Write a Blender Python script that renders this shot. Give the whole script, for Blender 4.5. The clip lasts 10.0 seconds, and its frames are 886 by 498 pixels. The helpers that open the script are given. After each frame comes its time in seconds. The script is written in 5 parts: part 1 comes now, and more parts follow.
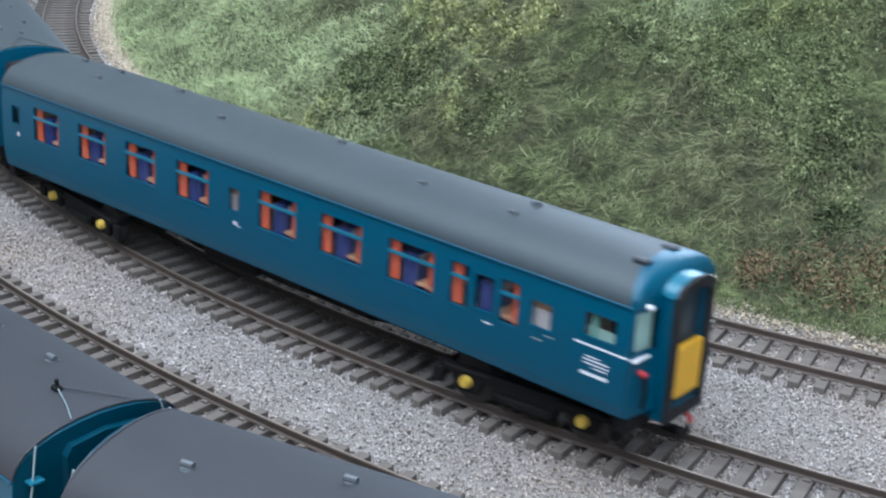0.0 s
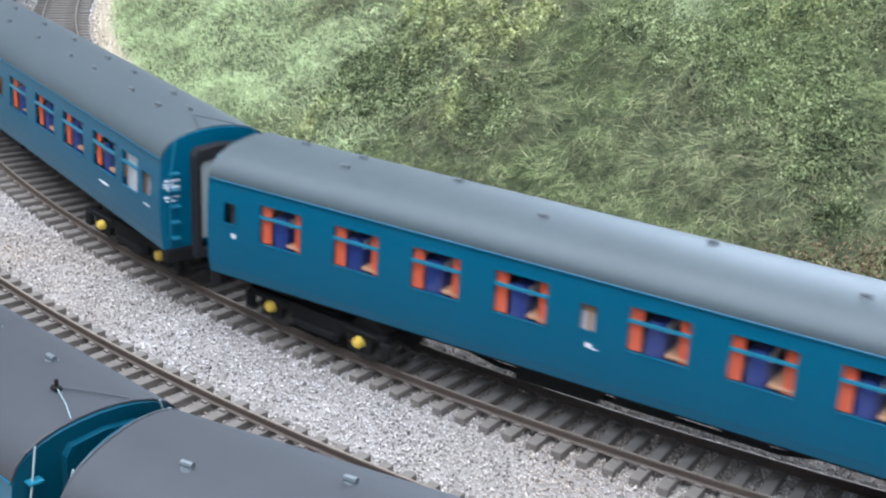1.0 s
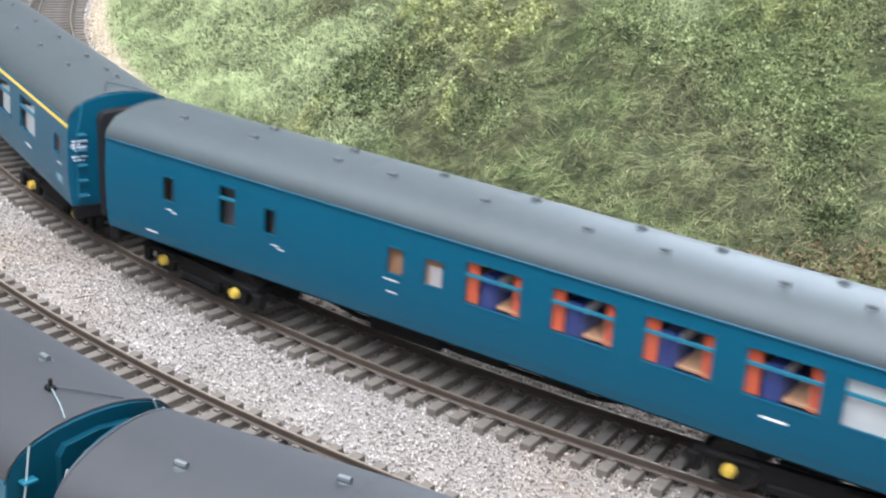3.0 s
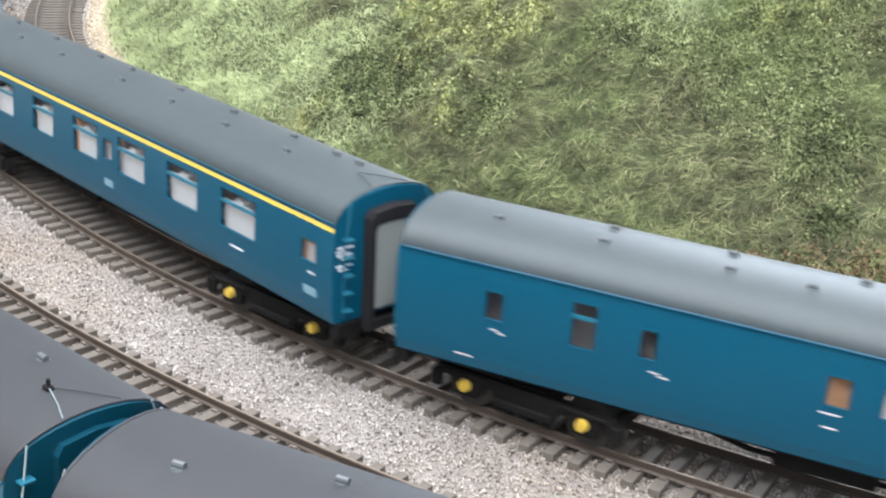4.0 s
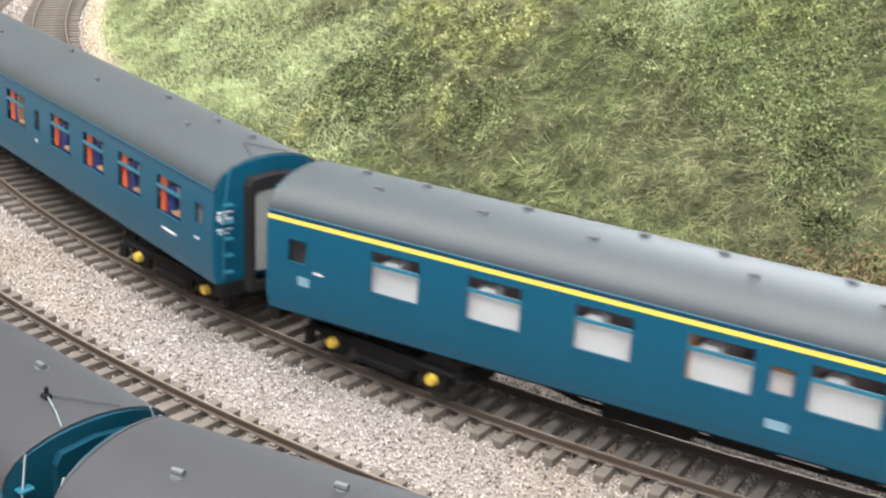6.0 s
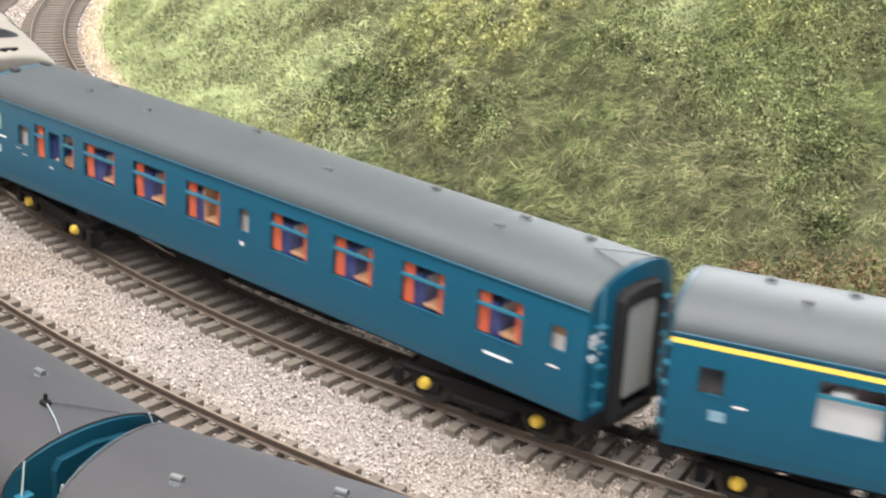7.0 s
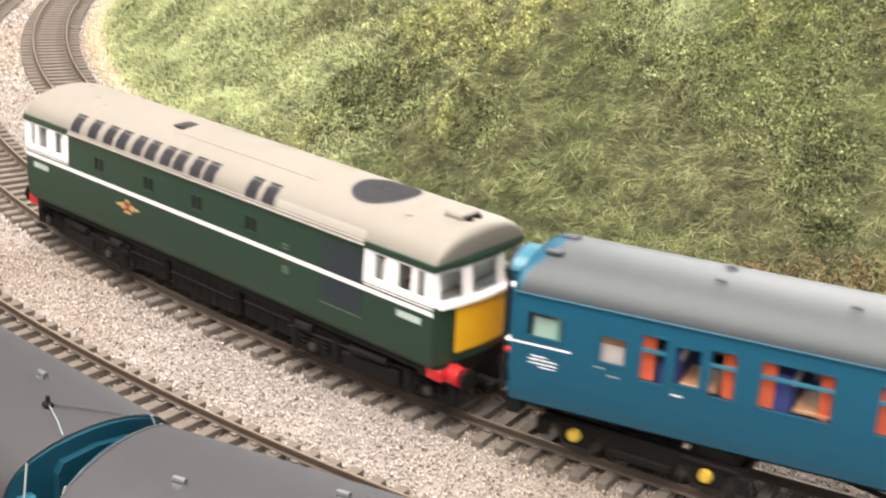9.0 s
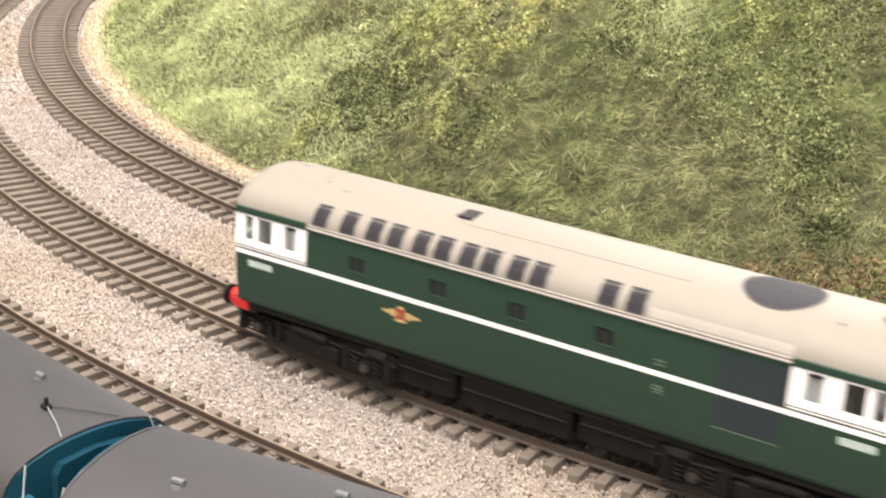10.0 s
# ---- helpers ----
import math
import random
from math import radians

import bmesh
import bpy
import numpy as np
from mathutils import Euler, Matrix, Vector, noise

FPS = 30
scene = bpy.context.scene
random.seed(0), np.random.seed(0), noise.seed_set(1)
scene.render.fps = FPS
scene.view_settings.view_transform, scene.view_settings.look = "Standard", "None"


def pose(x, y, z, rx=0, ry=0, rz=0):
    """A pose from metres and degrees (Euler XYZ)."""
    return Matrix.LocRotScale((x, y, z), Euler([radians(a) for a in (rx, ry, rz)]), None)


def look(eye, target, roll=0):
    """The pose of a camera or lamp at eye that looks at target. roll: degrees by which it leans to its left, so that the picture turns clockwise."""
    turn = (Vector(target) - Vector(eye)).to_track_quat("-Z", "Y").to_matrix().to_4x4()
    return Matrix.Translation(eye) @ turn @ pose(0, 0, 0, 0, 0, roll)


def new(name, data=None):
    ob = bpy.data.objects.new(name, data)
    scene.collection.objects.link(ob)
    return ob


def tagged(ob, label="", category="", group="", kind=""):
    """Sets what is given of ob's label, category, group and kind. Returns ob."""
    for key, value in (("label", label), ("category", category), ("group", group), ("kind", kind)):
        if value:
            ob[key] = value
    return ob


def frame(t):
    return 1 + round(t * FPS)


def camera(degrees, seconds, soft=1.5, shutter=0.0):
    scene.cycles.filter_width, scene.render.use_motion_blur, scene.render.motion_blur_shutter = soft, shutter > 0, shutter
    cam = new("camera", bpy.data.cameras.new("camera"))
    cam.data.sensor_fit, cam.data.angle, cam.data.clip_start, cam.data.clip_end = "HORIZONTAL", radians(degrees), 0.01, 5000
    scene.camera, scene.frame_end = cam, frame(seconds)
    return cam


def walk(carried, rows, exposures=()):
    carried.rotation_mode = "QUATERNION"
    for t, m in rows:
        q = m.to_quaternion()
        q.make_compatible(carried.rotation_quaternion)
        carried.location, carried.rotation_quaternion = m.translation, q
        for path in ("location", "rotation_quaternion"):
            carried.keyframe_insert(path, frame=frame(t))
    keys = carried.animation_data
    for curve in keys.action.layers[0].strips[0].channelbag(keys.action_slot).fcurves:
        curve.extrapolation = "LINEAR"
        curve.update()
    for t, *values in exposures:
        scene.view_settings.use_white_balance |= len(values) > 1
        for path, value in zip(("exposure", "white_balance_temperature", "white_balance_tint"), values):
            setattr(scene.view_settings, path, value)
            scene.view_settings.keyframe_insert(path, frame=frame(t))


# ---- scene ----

# A double-track model railway in 4 mm scale (16.5 mm gauge); lengths below are in millimetres
# unless said otherwise, and MM turns them into metres.
MM = 0.001

# ---- camera ----
cam = camera(35.667, 10.0, soft=2.2, shutter=0.5)
CAM = [
    (0, pose(0, 0, 0.1673, 68.642, -2.485, 1.395)),
    (0.5, pose(0, 0, 0.1673, 68.640, -2.501, 1.424)),
    (1, pose(0, 0, 0.1673, 68.650, -2.495, 1.384)),
    (1.5, pose(0, 0, 0.1673, 68.674, -2.612, 1.344)),
    (2, pose(0, 0, 0.1673, 68.662, -2.664, 1.327)),
    (2.5, pose(0, 0, 0.1673, 68.662, -2.634, 1.254)),
    (4, pose(0, 0, 0.1673, 68.699, -2.821, 1.197)),
    (4.5, pose(0, 0, 0.1673, 68.741, -2.718, 1.059)),
    (5, pose(0, 0, 0.1673, 68.819, -2.591, 1.010)),
    (5.5, pose(0, 0, 0.1673, 68.863, -2.584, 1.019)),
    (7, pose(0, 0, 0.1673, 69.167, -2.376, 0.877)),
    (7.5, pose(0, 0, 0.1673, 69.231, -2.436, 0.868)),
    (8, pose(0, 0, 0.1673, 69.213, -2.355, 0.908)),
    (8.5, pose(0, 0, 0.1673, 69.226, -2.260, 0.931)),
    (9, pose(0, 0, 0.1673, 69.251, -2.346, 0.966)),
    (9.5, pose(0, 0, 0.1673, 69.292, -2.325, 0.890)),
    (10, pose(0, 0, 0.1673, 69.284, -2.228, 0.842)),
]
EXPO = [(0, -0.7, 5180, 8), (1, -0.12, 5300, 9), (2.5, 0.0, 5600, 10), (4.5, 0.0, 6000, 10),
        (5.5, 0.05, 6220, 11), (7.5, 0.03, 6700, 14), (9, 0.08, 7050, 16), (10, 0.06, 7230, 17)]
walk(cam, CAM, EXPO)

# ---- world and lamps ----
world = bpy.data.worlds.new("sky")
scene.world = world
world.use_nodes = True
wn = world.node_tree.nodes
sky = wn.new("ShaderNodeTexSky")
sky.sky_type = "NISHITA"
sky.sun_disc = False
sky.sun_elevation, sky.sun_rotation = radians(35), radians(150)
wn["Background"].inputs[1].default_value = 0.1
world.node_tree.links.new(sky.outputs[0], wn["Background"].inputs[0])


def area_lamp(name, eye, target, w, h, power, color):
    d = bpy.data.lights.new(name, "AREA")
    d.shape, d.size, d.size_y, d.energy, d.color = "RECTANGLE", w, h, power, color
    ob = new(name, d)
    ob.matrix_world = look(eye, target)
    return ob


area_lamp("unseen_window_light", (1.30, 3.04, 0.85), (1.30, 0, 0.85), 1.7, 1.3, 135, (0.93, 0.97, 1.0))
# added fill from behind the camera; no window is known there
area_lamp("unseen_window_light", (1.0, -1.94, 0.85), (0.3, 0.5, 0.0), 2.4, 1.3, 28, (0.95, 0.98, 1.0))
# unseen overhead light, added without a fixture and placed to suit the coach sides
area_lamp("unseen_overhead_light", (-0.4, -0.05, 1.44), (-0.4, -0.05, 0), 1.7, 2.2, 108, (1.0, 0.97, 0.93))

# ---- materials ----


def mat(name, color, rough=0.5, metal=0.0, var=0.12, scale=400.0, bump=0.0, bscale=None, spec=0.5, second=None, coat=0.0):
    """A painted or plain surface: colour varied at two scales, with an optional fine relief."""
    m = bpy.data.materials.new(name)
    m.use_nodes = True
    n, l = m.node_tree.nodes, m.node_tree.links
    b = n["Principled BSDF"]
    tc = n.new("ShaderNodeTexCoord")
    n1, n2 = n.new("ShaderNodeTexNoise"), n.new("ShaderNodeTexNoise")
    n1.inputs["Scale"].default_value, n2.inputs["Scale"].default_value = scale, scale * 0.12
    n1.inputs["Detail"].default_value = 4
    for k in (n1, n2):
        l.new(tc.outputs["Object"], k.inputs["Vector"])
    add = n.new("ShaderNodeMath")
    add.operation = "ADD"
    l.new(n1.outputs[0], add.inputs[0])
    l.new(n2.outputs[0], add.inputs[1])
    mix = n.new("ShaderNodeMixRGB")
    half = n.new("ShaderNodeMath")
    half.operation = "MULTIPLY"
    half.inputs[1].default_value = 0.5
    l.new(add.outputs[0], half.inputs[0])
    l.new(half.outputs[0], mix.inputs[0])
    c = Vector(color)
    lo = c * (1 - var * 2)
    hi = Vector(second) if second else c * (1 + var * 2)
    mix.inputs[1].default_value, mix.inputs[2].default_value = (*lo, 1), (*hi, 1)
    l.new(mix.outputs[0], b.inputs["Base Color"])
    b.inputs["Roughness"].default_value, b.inputs["Metallic"].default_value = rough, metal
    b.inputs["Specular IOR Level"].default_value = spec
    b.inputs["Coat Weight"].default_value = coat
    if bump:
        bp, n3 = n.new("ShaderNodeBump"), n.new("ShaderNodeTexNoise")
        n3.inputs["Scale"].default_value, n3.inputs["Detail"].default_value = bscale or scale, 5
        l.new(tc.outputs["Object"], n3.inputs["Vector"])
        l.new(n3.outputs[0], bp.inputs["Height"])
        bp.inputs["Strength"].default_value, bp.inputs["Distance"].default_value = bump, 0.0004
        l.new(bp.outputs[0], b.inputs["Normal"])
    return m


def ramp_mat(name, stops, rough=0.9, patch=None, patch_scale=12.0, fine=None, spec=0.3):
    """Loose pieces whose colour is drawn at random from stops, shifted in patches of the ground."""
    m = bpy.data.materials.new(name)
    m.use_nodes = True
    n, l = m.node_tree.nodes, m.node_tree.links
    b = n["Principled BSDF"]
    geo, tc, ns = n.new("ShaderNodeNewGeometry"), n.new("ShaderNodeTexCoord"), n.new("ShaderNodeTexNoise")
    rp = n.new("ShaderNodeValToRGB")
    els = rp.color_ramp.elements
    while len(els) < len(stops):
        els.new(0.5)
    for e, (p, c) in zip(els, stops):
        e.position, e.color = p, (*c, 1)
    l.new(tc.outputs["Object"], ns.inputs["Vector"])
    ns.inputs["Scale"].default_value, ns.inputs["Detail"].default_value = patch_scale, 3
    l.new(geo.outputs["Random Per Island"], rp.inputs[0])
    out = rp.outputs[0]
    if patch:
        mx, cr = n.new("ShaderNodeMixRGB"), n.new("ShaderNodeValToRGB")
        cr.color_ramp.elements[0].position, cr.color_ramp.elements[1].position = 0.42, 0.62
        cr.color_ramp.elements[1].color = (0.75, 0.75, 0.75, 1)
        l.new(ns.outputs[0], cr.inputs[0])
        l.new(cr.outputs[0], mx.inputs[0])
        mx.blend_type = "MULTIPLY"
        mx.inputs[2].default_value = (*patch, 1)
        l.new(out, mx.inputs[1])
        out = mx.outputs[0]
    if fine:
        lo, hi, sc = fine
        n2, r2, mx = n.new("ShaderNodeTexNoise"), n.new("ShaderNodeValToRGB"), n.new("ShaderNodeMixRGB")
        n2.inputs["Scale"].default_value, n2.inputs["Detail"].default_value = sc, 4
        l.new(tc.outputs["Object"], n2.inputs["Vector"])
        l.new(n2.outputs[0], r2.inputs[0])
        for e, q, v in zip(r2.color_ramp.elements, (0.36, 0.62), (lo, hi)):
            e.position, e.color = q, (v, v, v, 1)
        mx.blend_type = "MULTIPLY"
        mx.inputs[0].default_value = 1.0
        l.new(out, mx.inputs[1])
        l.new(r2.outputs[0], mx.inputs[2])
        out = mx.outputs[0]
    l.new(out, b.inputs["Base Color"])
    b.inputs["Roughness"].default_value = rough
    b.inputs["Specular IOR Level"].default_value = spec
    return m


def glass_mat():
    m = bpy.data.materials.new("window_glass")
    m.use_nodes = True
    n, l = m.node_tree.nodes, m.node_tree.links
    n.remove(n["Principled BSDF"])
    t, g, mx = n.new("ShaderNodeBsdfTransparent"), n.new("ShaderNodeBsdfGlossy"), n.new("ShaderNodeMixShader")
    t.inputs[0].default_value = (0.9, 0.95, 0.95, 1)
    g.inputs["Roughness"].default_value = 0.06
    mx.inputs[0].default_value = 0.07
    l.new(t.outputs[0], mx.inputs[1])
    l.new(g.outputs[0], mx.inputs[2])
    l.new(mx.outputs[0], n["Material Output"].inputs[0])
    return m


BLUE = mat("rail_blue_paint", (0.0035, 0.076, 0.134), 0.38, var=0.05, scale=300, bump=0.02, spec=0.4)
ROOF = mat("roof_grey_paint", (0.05, 0.063, 0.069), 0.52, var=0.09, scale=220, bump=0.03, spec=0.4)
# parked roofs: a more neutral grey, darkened further for the dimmer light there
ROOF_GREY_DIM = mat("neutral_dimmed_roof_paint", (0.036, 0.038, 0.043), 0.6, var=0.09, scale=220, bump=0.03, spec=0.3)
GREEN = mat("loco_green_paint", (0.015, 0.042, 0.027), 0.45, var=0.07, scale=300, bump=0.02, spec=0.4)
GREENDK = mat("dark_slate_paint", (0.03, 0.035, 0.042), 0.5, var=0.08)
CREAM = mat("stone_grey_paint", (0.218, 0.208, 0.184), 0.6, var=0.05, scale=220, bump=0.02, spec=0.3)
WHITE = mat("white_paint", (0.84, 0.85, 0.86), 0.45, var=0.03)
PALE = mat("pale_plastic", (0.7, 0.66, 0.66), 0.5, var=0.12, scale=300)
GREYDOOR = mat("pale_grey_door", (0.3, 0.32, 0.31), 0.5, var=0.05)
YELLOW = mat("warning_yellow_paint", (0.75, 0.42, 0.02), 0.5, var=0.05)
AXYELLOW = mat("axlebox_yellow", (0.62, 0.43, 0.06), 0.55, var=0.1)
RED = mat("bufferbeam_red", (0.5, 0.02, 0.024), 0.4, var=0.06)
ORANGE = mat("orange_curtain", (0.72, 0.13, 0.05), 0.7, var=0.12, scale=500)
BLACK = mat("underframe_black", (0.008, 0.0075, 0.0075), 0.8, var=0.25, scale=350, bump=0.05, spec=0.2)
RUBBER = mat("gangway_black", (0.01, 0.01, 0.012), 0.75, var=0.2)
SEAT = mat("blue_moquette", (0.018, 0.036, 0.19), 0.85, var=0.2, scale=900)
TAN = mat("tan_wood", (0.5, 0.25, 0.13), 0.55, var=0.18, scale=260)
MAUVE = mat("mauve_brown_lining", (0.26, 0.19, 0.2), 0.7, var=0.3, scale=160)
LUGGAGE = mat("luggage_grey_brown", (0.13, 0.115, 0.12), 0.7, var=0.2, scale=200)
LINO = mat("brown_lino", (0.12, 0.08, 0.06), 0.6, var=0.15)
STEEL = mat("wheel_steel", (0.06, 0.055, 0.05), 0.55, 0.5, var=0.15)
RAIL = mat("weathered_rail", (0.085, 0.064, 0.05), 0.65, 0.15, var=0.2, scale=300, bump=0.05)
RAILTOP = mat("rail_head_steel", (0.26, 0.215, 0.17), 0.5, 0.5, var=0.15, scale=500)
SLEEPER = mat("sleeper_plastic", (0.088, 0.073, 0.061), 0.75, var=0.2, scale=260, bump=0.25, bscale=900, second=(0.215, 0.188, 0.16))
GRILLE = mat("grille_grey", (0.046, 0.047, 0.056), 0.8, var=0.15, spec=0.25)
CHROME = mat("window_aluminium", (0.6, 0.6, 0.6), 0.3, 0.8, var=0.05)
GOLD = mat("crest_gold", (0.5, 0.37, 0.17), 0.5, var=0.1)
TEALPALE = mat("cab_pale_green", (0.3, 0.52, 0.42), 0.5, var=0.08)
GLASS = glass_mat()
BED = mat("ballast_bed", (0.25, 0.225, 0.205), 0.95, var=0.28, scale=900, bump=1.0, bscale=1100)
STONE = ramp_mat("ballast_stone", [(0.0, (0.12, 0.105, 0.096)), (0.2, (0.29, 0.26, 0.24)), (0.5, (0.44, 0.4, 0.375)), (0.85, (0.55, 0.51, 0.48)), (1.0, (0.68, 0.65, 0.63))], 0.85, patch=(0.9, 0.78, 0.62), patch_scale=9.0)
STAINED = ramp_mat("stained_stone", [(0.0, (0.11, 0.09, 0.075)), (0.5, (0.27, 0.23, 0.19)), (0.85, (0.4, 0.345, 0.295)), (1.0, (0.52, 0.47, 0.42))], 0.9)
SAND = ramp_mat("sandy_verge", [(0.0, (0.3, 0.24, 0.16)), (0.5, (0.48, 0.4, 0.29)), (1.0, (0.66, 0.58, 0.45))], 0.95)
EARTH = ramp_mat("bare_red_earth", [(0.0, (0.09, 0.065, 0.036)), (0.6, (0.2, 0.14, 0.075)), (1.0, (0.3, 0.22, 0.13))], 0.9)
SOIL = mat("earth_turf", (0.07, 0.08, 0.038), 0.95, var=0.3, scale=260, bump=1.0, bscale=500)
GRASS = ramp_mat("static_grass", [(0.0, (0.036, 0.042, 0.017)), (0.35, (0.088, 0.102, 0.043)), (0.7, (0.135, 0.148, 0.066)), (0.93, (0.2, 0.195, 0.1)), (1.0, (0.33, 0.285, 0.17))], 0.8, patch=(0.85, 1.05, 0.75), patch_scale=14, fine=(0.55, 1.35, 105.0))
# pale green turf, its colour also carrying the brighter light on the left slope
TURF = ramp_mat("short_turf", [(0.0, (0.21, 0.255, 0.12)), (0.5, (0.285, 0.34, 0.165)), (0.85, (0.37, 0.415, 0.21)), (1.0, (0.46, 0.48, 0.27))], 0.85, fine=(0.8, 1.25, 60.0))
FOAM = ramp_mat("foliage_foam", [(0.0, (0.055, 0.07, 0.028)), (0.45, (0.165, 0.19, 0.082)), (1.0, (0.34, 0.385, 0.19))], 0.8, fine=(0.55, 1.4, 120.0))
FOAMD = ramp_mat("dark_foliage_foam", [(0.0, (0.03, 0.042, 0.016)), (0.5, (0.08, 0.1, 0.04)), (1.0, (0.2, 0.23, 0.105))], 0.8, fine=(0.6, 1.3, 120.0))
FOAMY = ramp_mat("yellow_foam", [(0.0, (0.18, 0.2, 0.07)), (0.5, (0.29, 0.31, 0.115)), (1.0, (0.52, 0.53, 0.25))], 0.8, fine=(0.55, 1.4, 120.0))
WALLP = mat("wall_paint", (0.5, 0.48, 0.45), 0.9, var=0.03, scale=4)
FLOORM = mat("floor_boards", (0.3, 0.22, 0.15), 0.6, var=0.2, scale=8)
BOARD = mat("baseboard_ply", (0.42, 0.3, 0.18), 0.7, var=0.15, scale=30)

# ---- mesh helpers ----


class Mesh:
    """Collects faces in millimetres."""

    def __init__(self):
        self.v, self.f, self.smooth = [], [], False

    def add(self, vs, fs):
        k = len(self.v)
        self.v.extend(vs)
        self.f.extend([tuple(i + k for i in f) for f in fs])
        return self

    def box(self, x0, x1, y0, y1, z0, z1, c=0.0):
        if c <= 0:
            vs = [(x, y, z) for x in (x0, x1) for y in (y0, y1) for z in (z0, z1)]
            return self.add(vs, [(0, 1, 3, 2), (4, 6, 7, 5), (0, 4, 5, 1), (2, 3, 7, 6), (0, 2, 6, 4), (1, 5, 7, 3)])
        lo, hi = (x0, y0, z0), (x1, y1, z1)
        idx, vs = {}, []
        for s in [(a, b, d) for a in (0, 1) for b in (0, 1) for d in (0, 1)]:
            for ax in range(3):
                p = [(hi[i] if s[i] else lo[i]) if i == ax else (hi[i] - c if s[i] else lo[i] + c) for i in range(3)]
                idx[(s, ax)] = len(vs)
                vs.append(tuple(p))
        fs = []
        for ax in range(3):
            o = [i for i in range(3) if i != ax]
            for e in (0, 1):
                ring = []
                for a, b in ((0, 0), (1, 0), (1, 1), (0, 1)):
                    s = [0, 0, 0]
                    s[ax], s[o[0]], s[o[1]] = e, a, b
                    ring.append(idx[(tuple(s), ax)])
                fs.append(tuple(ring))
            for a in (0, 1):
                for b in (0, 1):
                    s0, s1 = [0, 0, 0], [0, 0, 0]
                    s0[o[0]], s0[o[1]], s0[ax] = a, b, 0
                    s1[o[0]], s1[o[1]], s1[ax] = a, b, 1
                    s0, s1 = tuple(s0), tuple(s1)
                    fs.append((idx[(s0, o[0])], idx[(s0, o[1])], idx[(s1, o[1])], idx[(s1, o[0])]))
        for s in [(a, b, d) for a in (0, 1) for b in (0, 1) for d in (0, 1)]:
            fs.append(tuple(idx[(s, ax)] for ax in range(3)))
        return self.add(vs, fs)

    def tube(self, p0, p1, r, n=10, r2=None, caps=True):
        p0, p1 = Vector(p0), Vector(p1)
        d = (p1 - p0).normalized()
        a = d.orthogonal().normalized()
        b = d.cross(a)
        r2 = r if r2 is None else r2
        vs = [tuple(p + (a * math.cos(t) + b * math.sin(t)) * q) for p, q in ((p0, r), (p1, r2)) for t in [2 * math.pi * i / n for i in range(n)]]
        fs = [(i, (i + 1) % n, n + (i + 1) % n, n + i) for i in range(n)]
        if caps:
            fs += [tuple(range(n))[::-1], tuple(range(n, 2 * n))]
        return self.add(vs, fs)

    def pipe(self, pts, r, n=6):
        pts = [Vector(p) for p in pts]
        rings, a = [], None
        for i, p in enumerate(pts):
            d = (pts[min(i + 1, len(pts) - 1)] - pts[max(i - 1, 0)]).normalized()
            a = d.orthogonal().normalized() if a is None else (a - d * a.dot(d)).normalized()
            b = d.cross(a)
            rings.append([tuple(p + (a * math.cos(t) + b * math.sin(t)) * r) for t in [2 * math.pi * k / n for k in range(n)]])
        return self.loft(rings, closed=True, caps=True)

    def loft(self, rings, closed=False, caps=False):
        n = len(rings[0])
        vs = [p for r in rings for p in r]
        fs = []
        for i in range(len(rings) - 1):
            for j in range(n if closed else n - 1):
                k = (j + 1) % n
                fs.append((i * n + j, i * n + k, (i + 1) * n + k, (i + 1) * n + j))
        if caps:
            fs += [tuple(range(n))[::-1], tuple(range((len(rings) - 1) * n, len(rings) * n))]
        return self.add(vs, fs)

    def data(self, name, material, smooth=False):
        me = bpy.data.meshes.new(name)
        me.from_pydata([(x * MM, y * MM, z * MM) for x, y, z in self.v], [], self.f)
        bm = bmesh.new()
        bm.from_mesh(me)
        bmesh.ops.recalc_face_normals(bm, faces=bm.faces)
        if smooth:
            bmesh.ops.remove_doubles(bm, verts=bm.verts, dist=0.00002)
            for f in bm.faces:
                f.smooth = True
            for e in bm.edges:
                if len(e.link_faces) == 2 and e.calc_face_angle(0) > radians(35):
                    e.smooth = False
        bm.to_mesh(me)
        bm.free()
        me.materials.append(material)
        return me


def part(name, mesh, material, parent=None, label="", smooth=False):
    """One mesh object under a thing or a part."""
    me = mesh if isinstance(mesh, bpy.types.Mesh) else mesh.data(name, material, smooth)
    ob = new(name, me)
    ob.parent = parent
    if label:
        tagged(ob, label)
    return ob


def fast_mesh(name, verts, faces_n, faces, material):
    """A big mesh straight from arrays (metres)."""
    me = bpy.data.meshes.new(name)
    me.vertices.add(len(verts))
    me.vertices.foreach_set("co", np.asarray(verts, dtype=np.float32).ravel())
    me.loops.add(len(faces) * faces_n)
    me.loops.foreach_set("vertex_index", np.asarray(faces, dtype=np.int32).ravel())
    me.polygons.add(len(faces))
    me.polygons.foreach_set("loop_start", np.arange(0, len(faces) * faces_n, faces_n, dtype=np.int32))
    me.update(calc_edges=True)
    me.materials.append(material)
    return me


# ---- the track plan ----
STEP = 2.0
S_ALL = np.arange(-1300.0, 1501.0, STEP)


def curvature(s):
    """Bend of the line per metre: a 0.7 m curve that eases into a straight."""
    u = np.clip(s, -450, 330) / 1000
    k = 1.3759 - 1.5414 * u - 3.2118 * u * u
    return k * np.clip((470 - s) / 140, 0, 1)


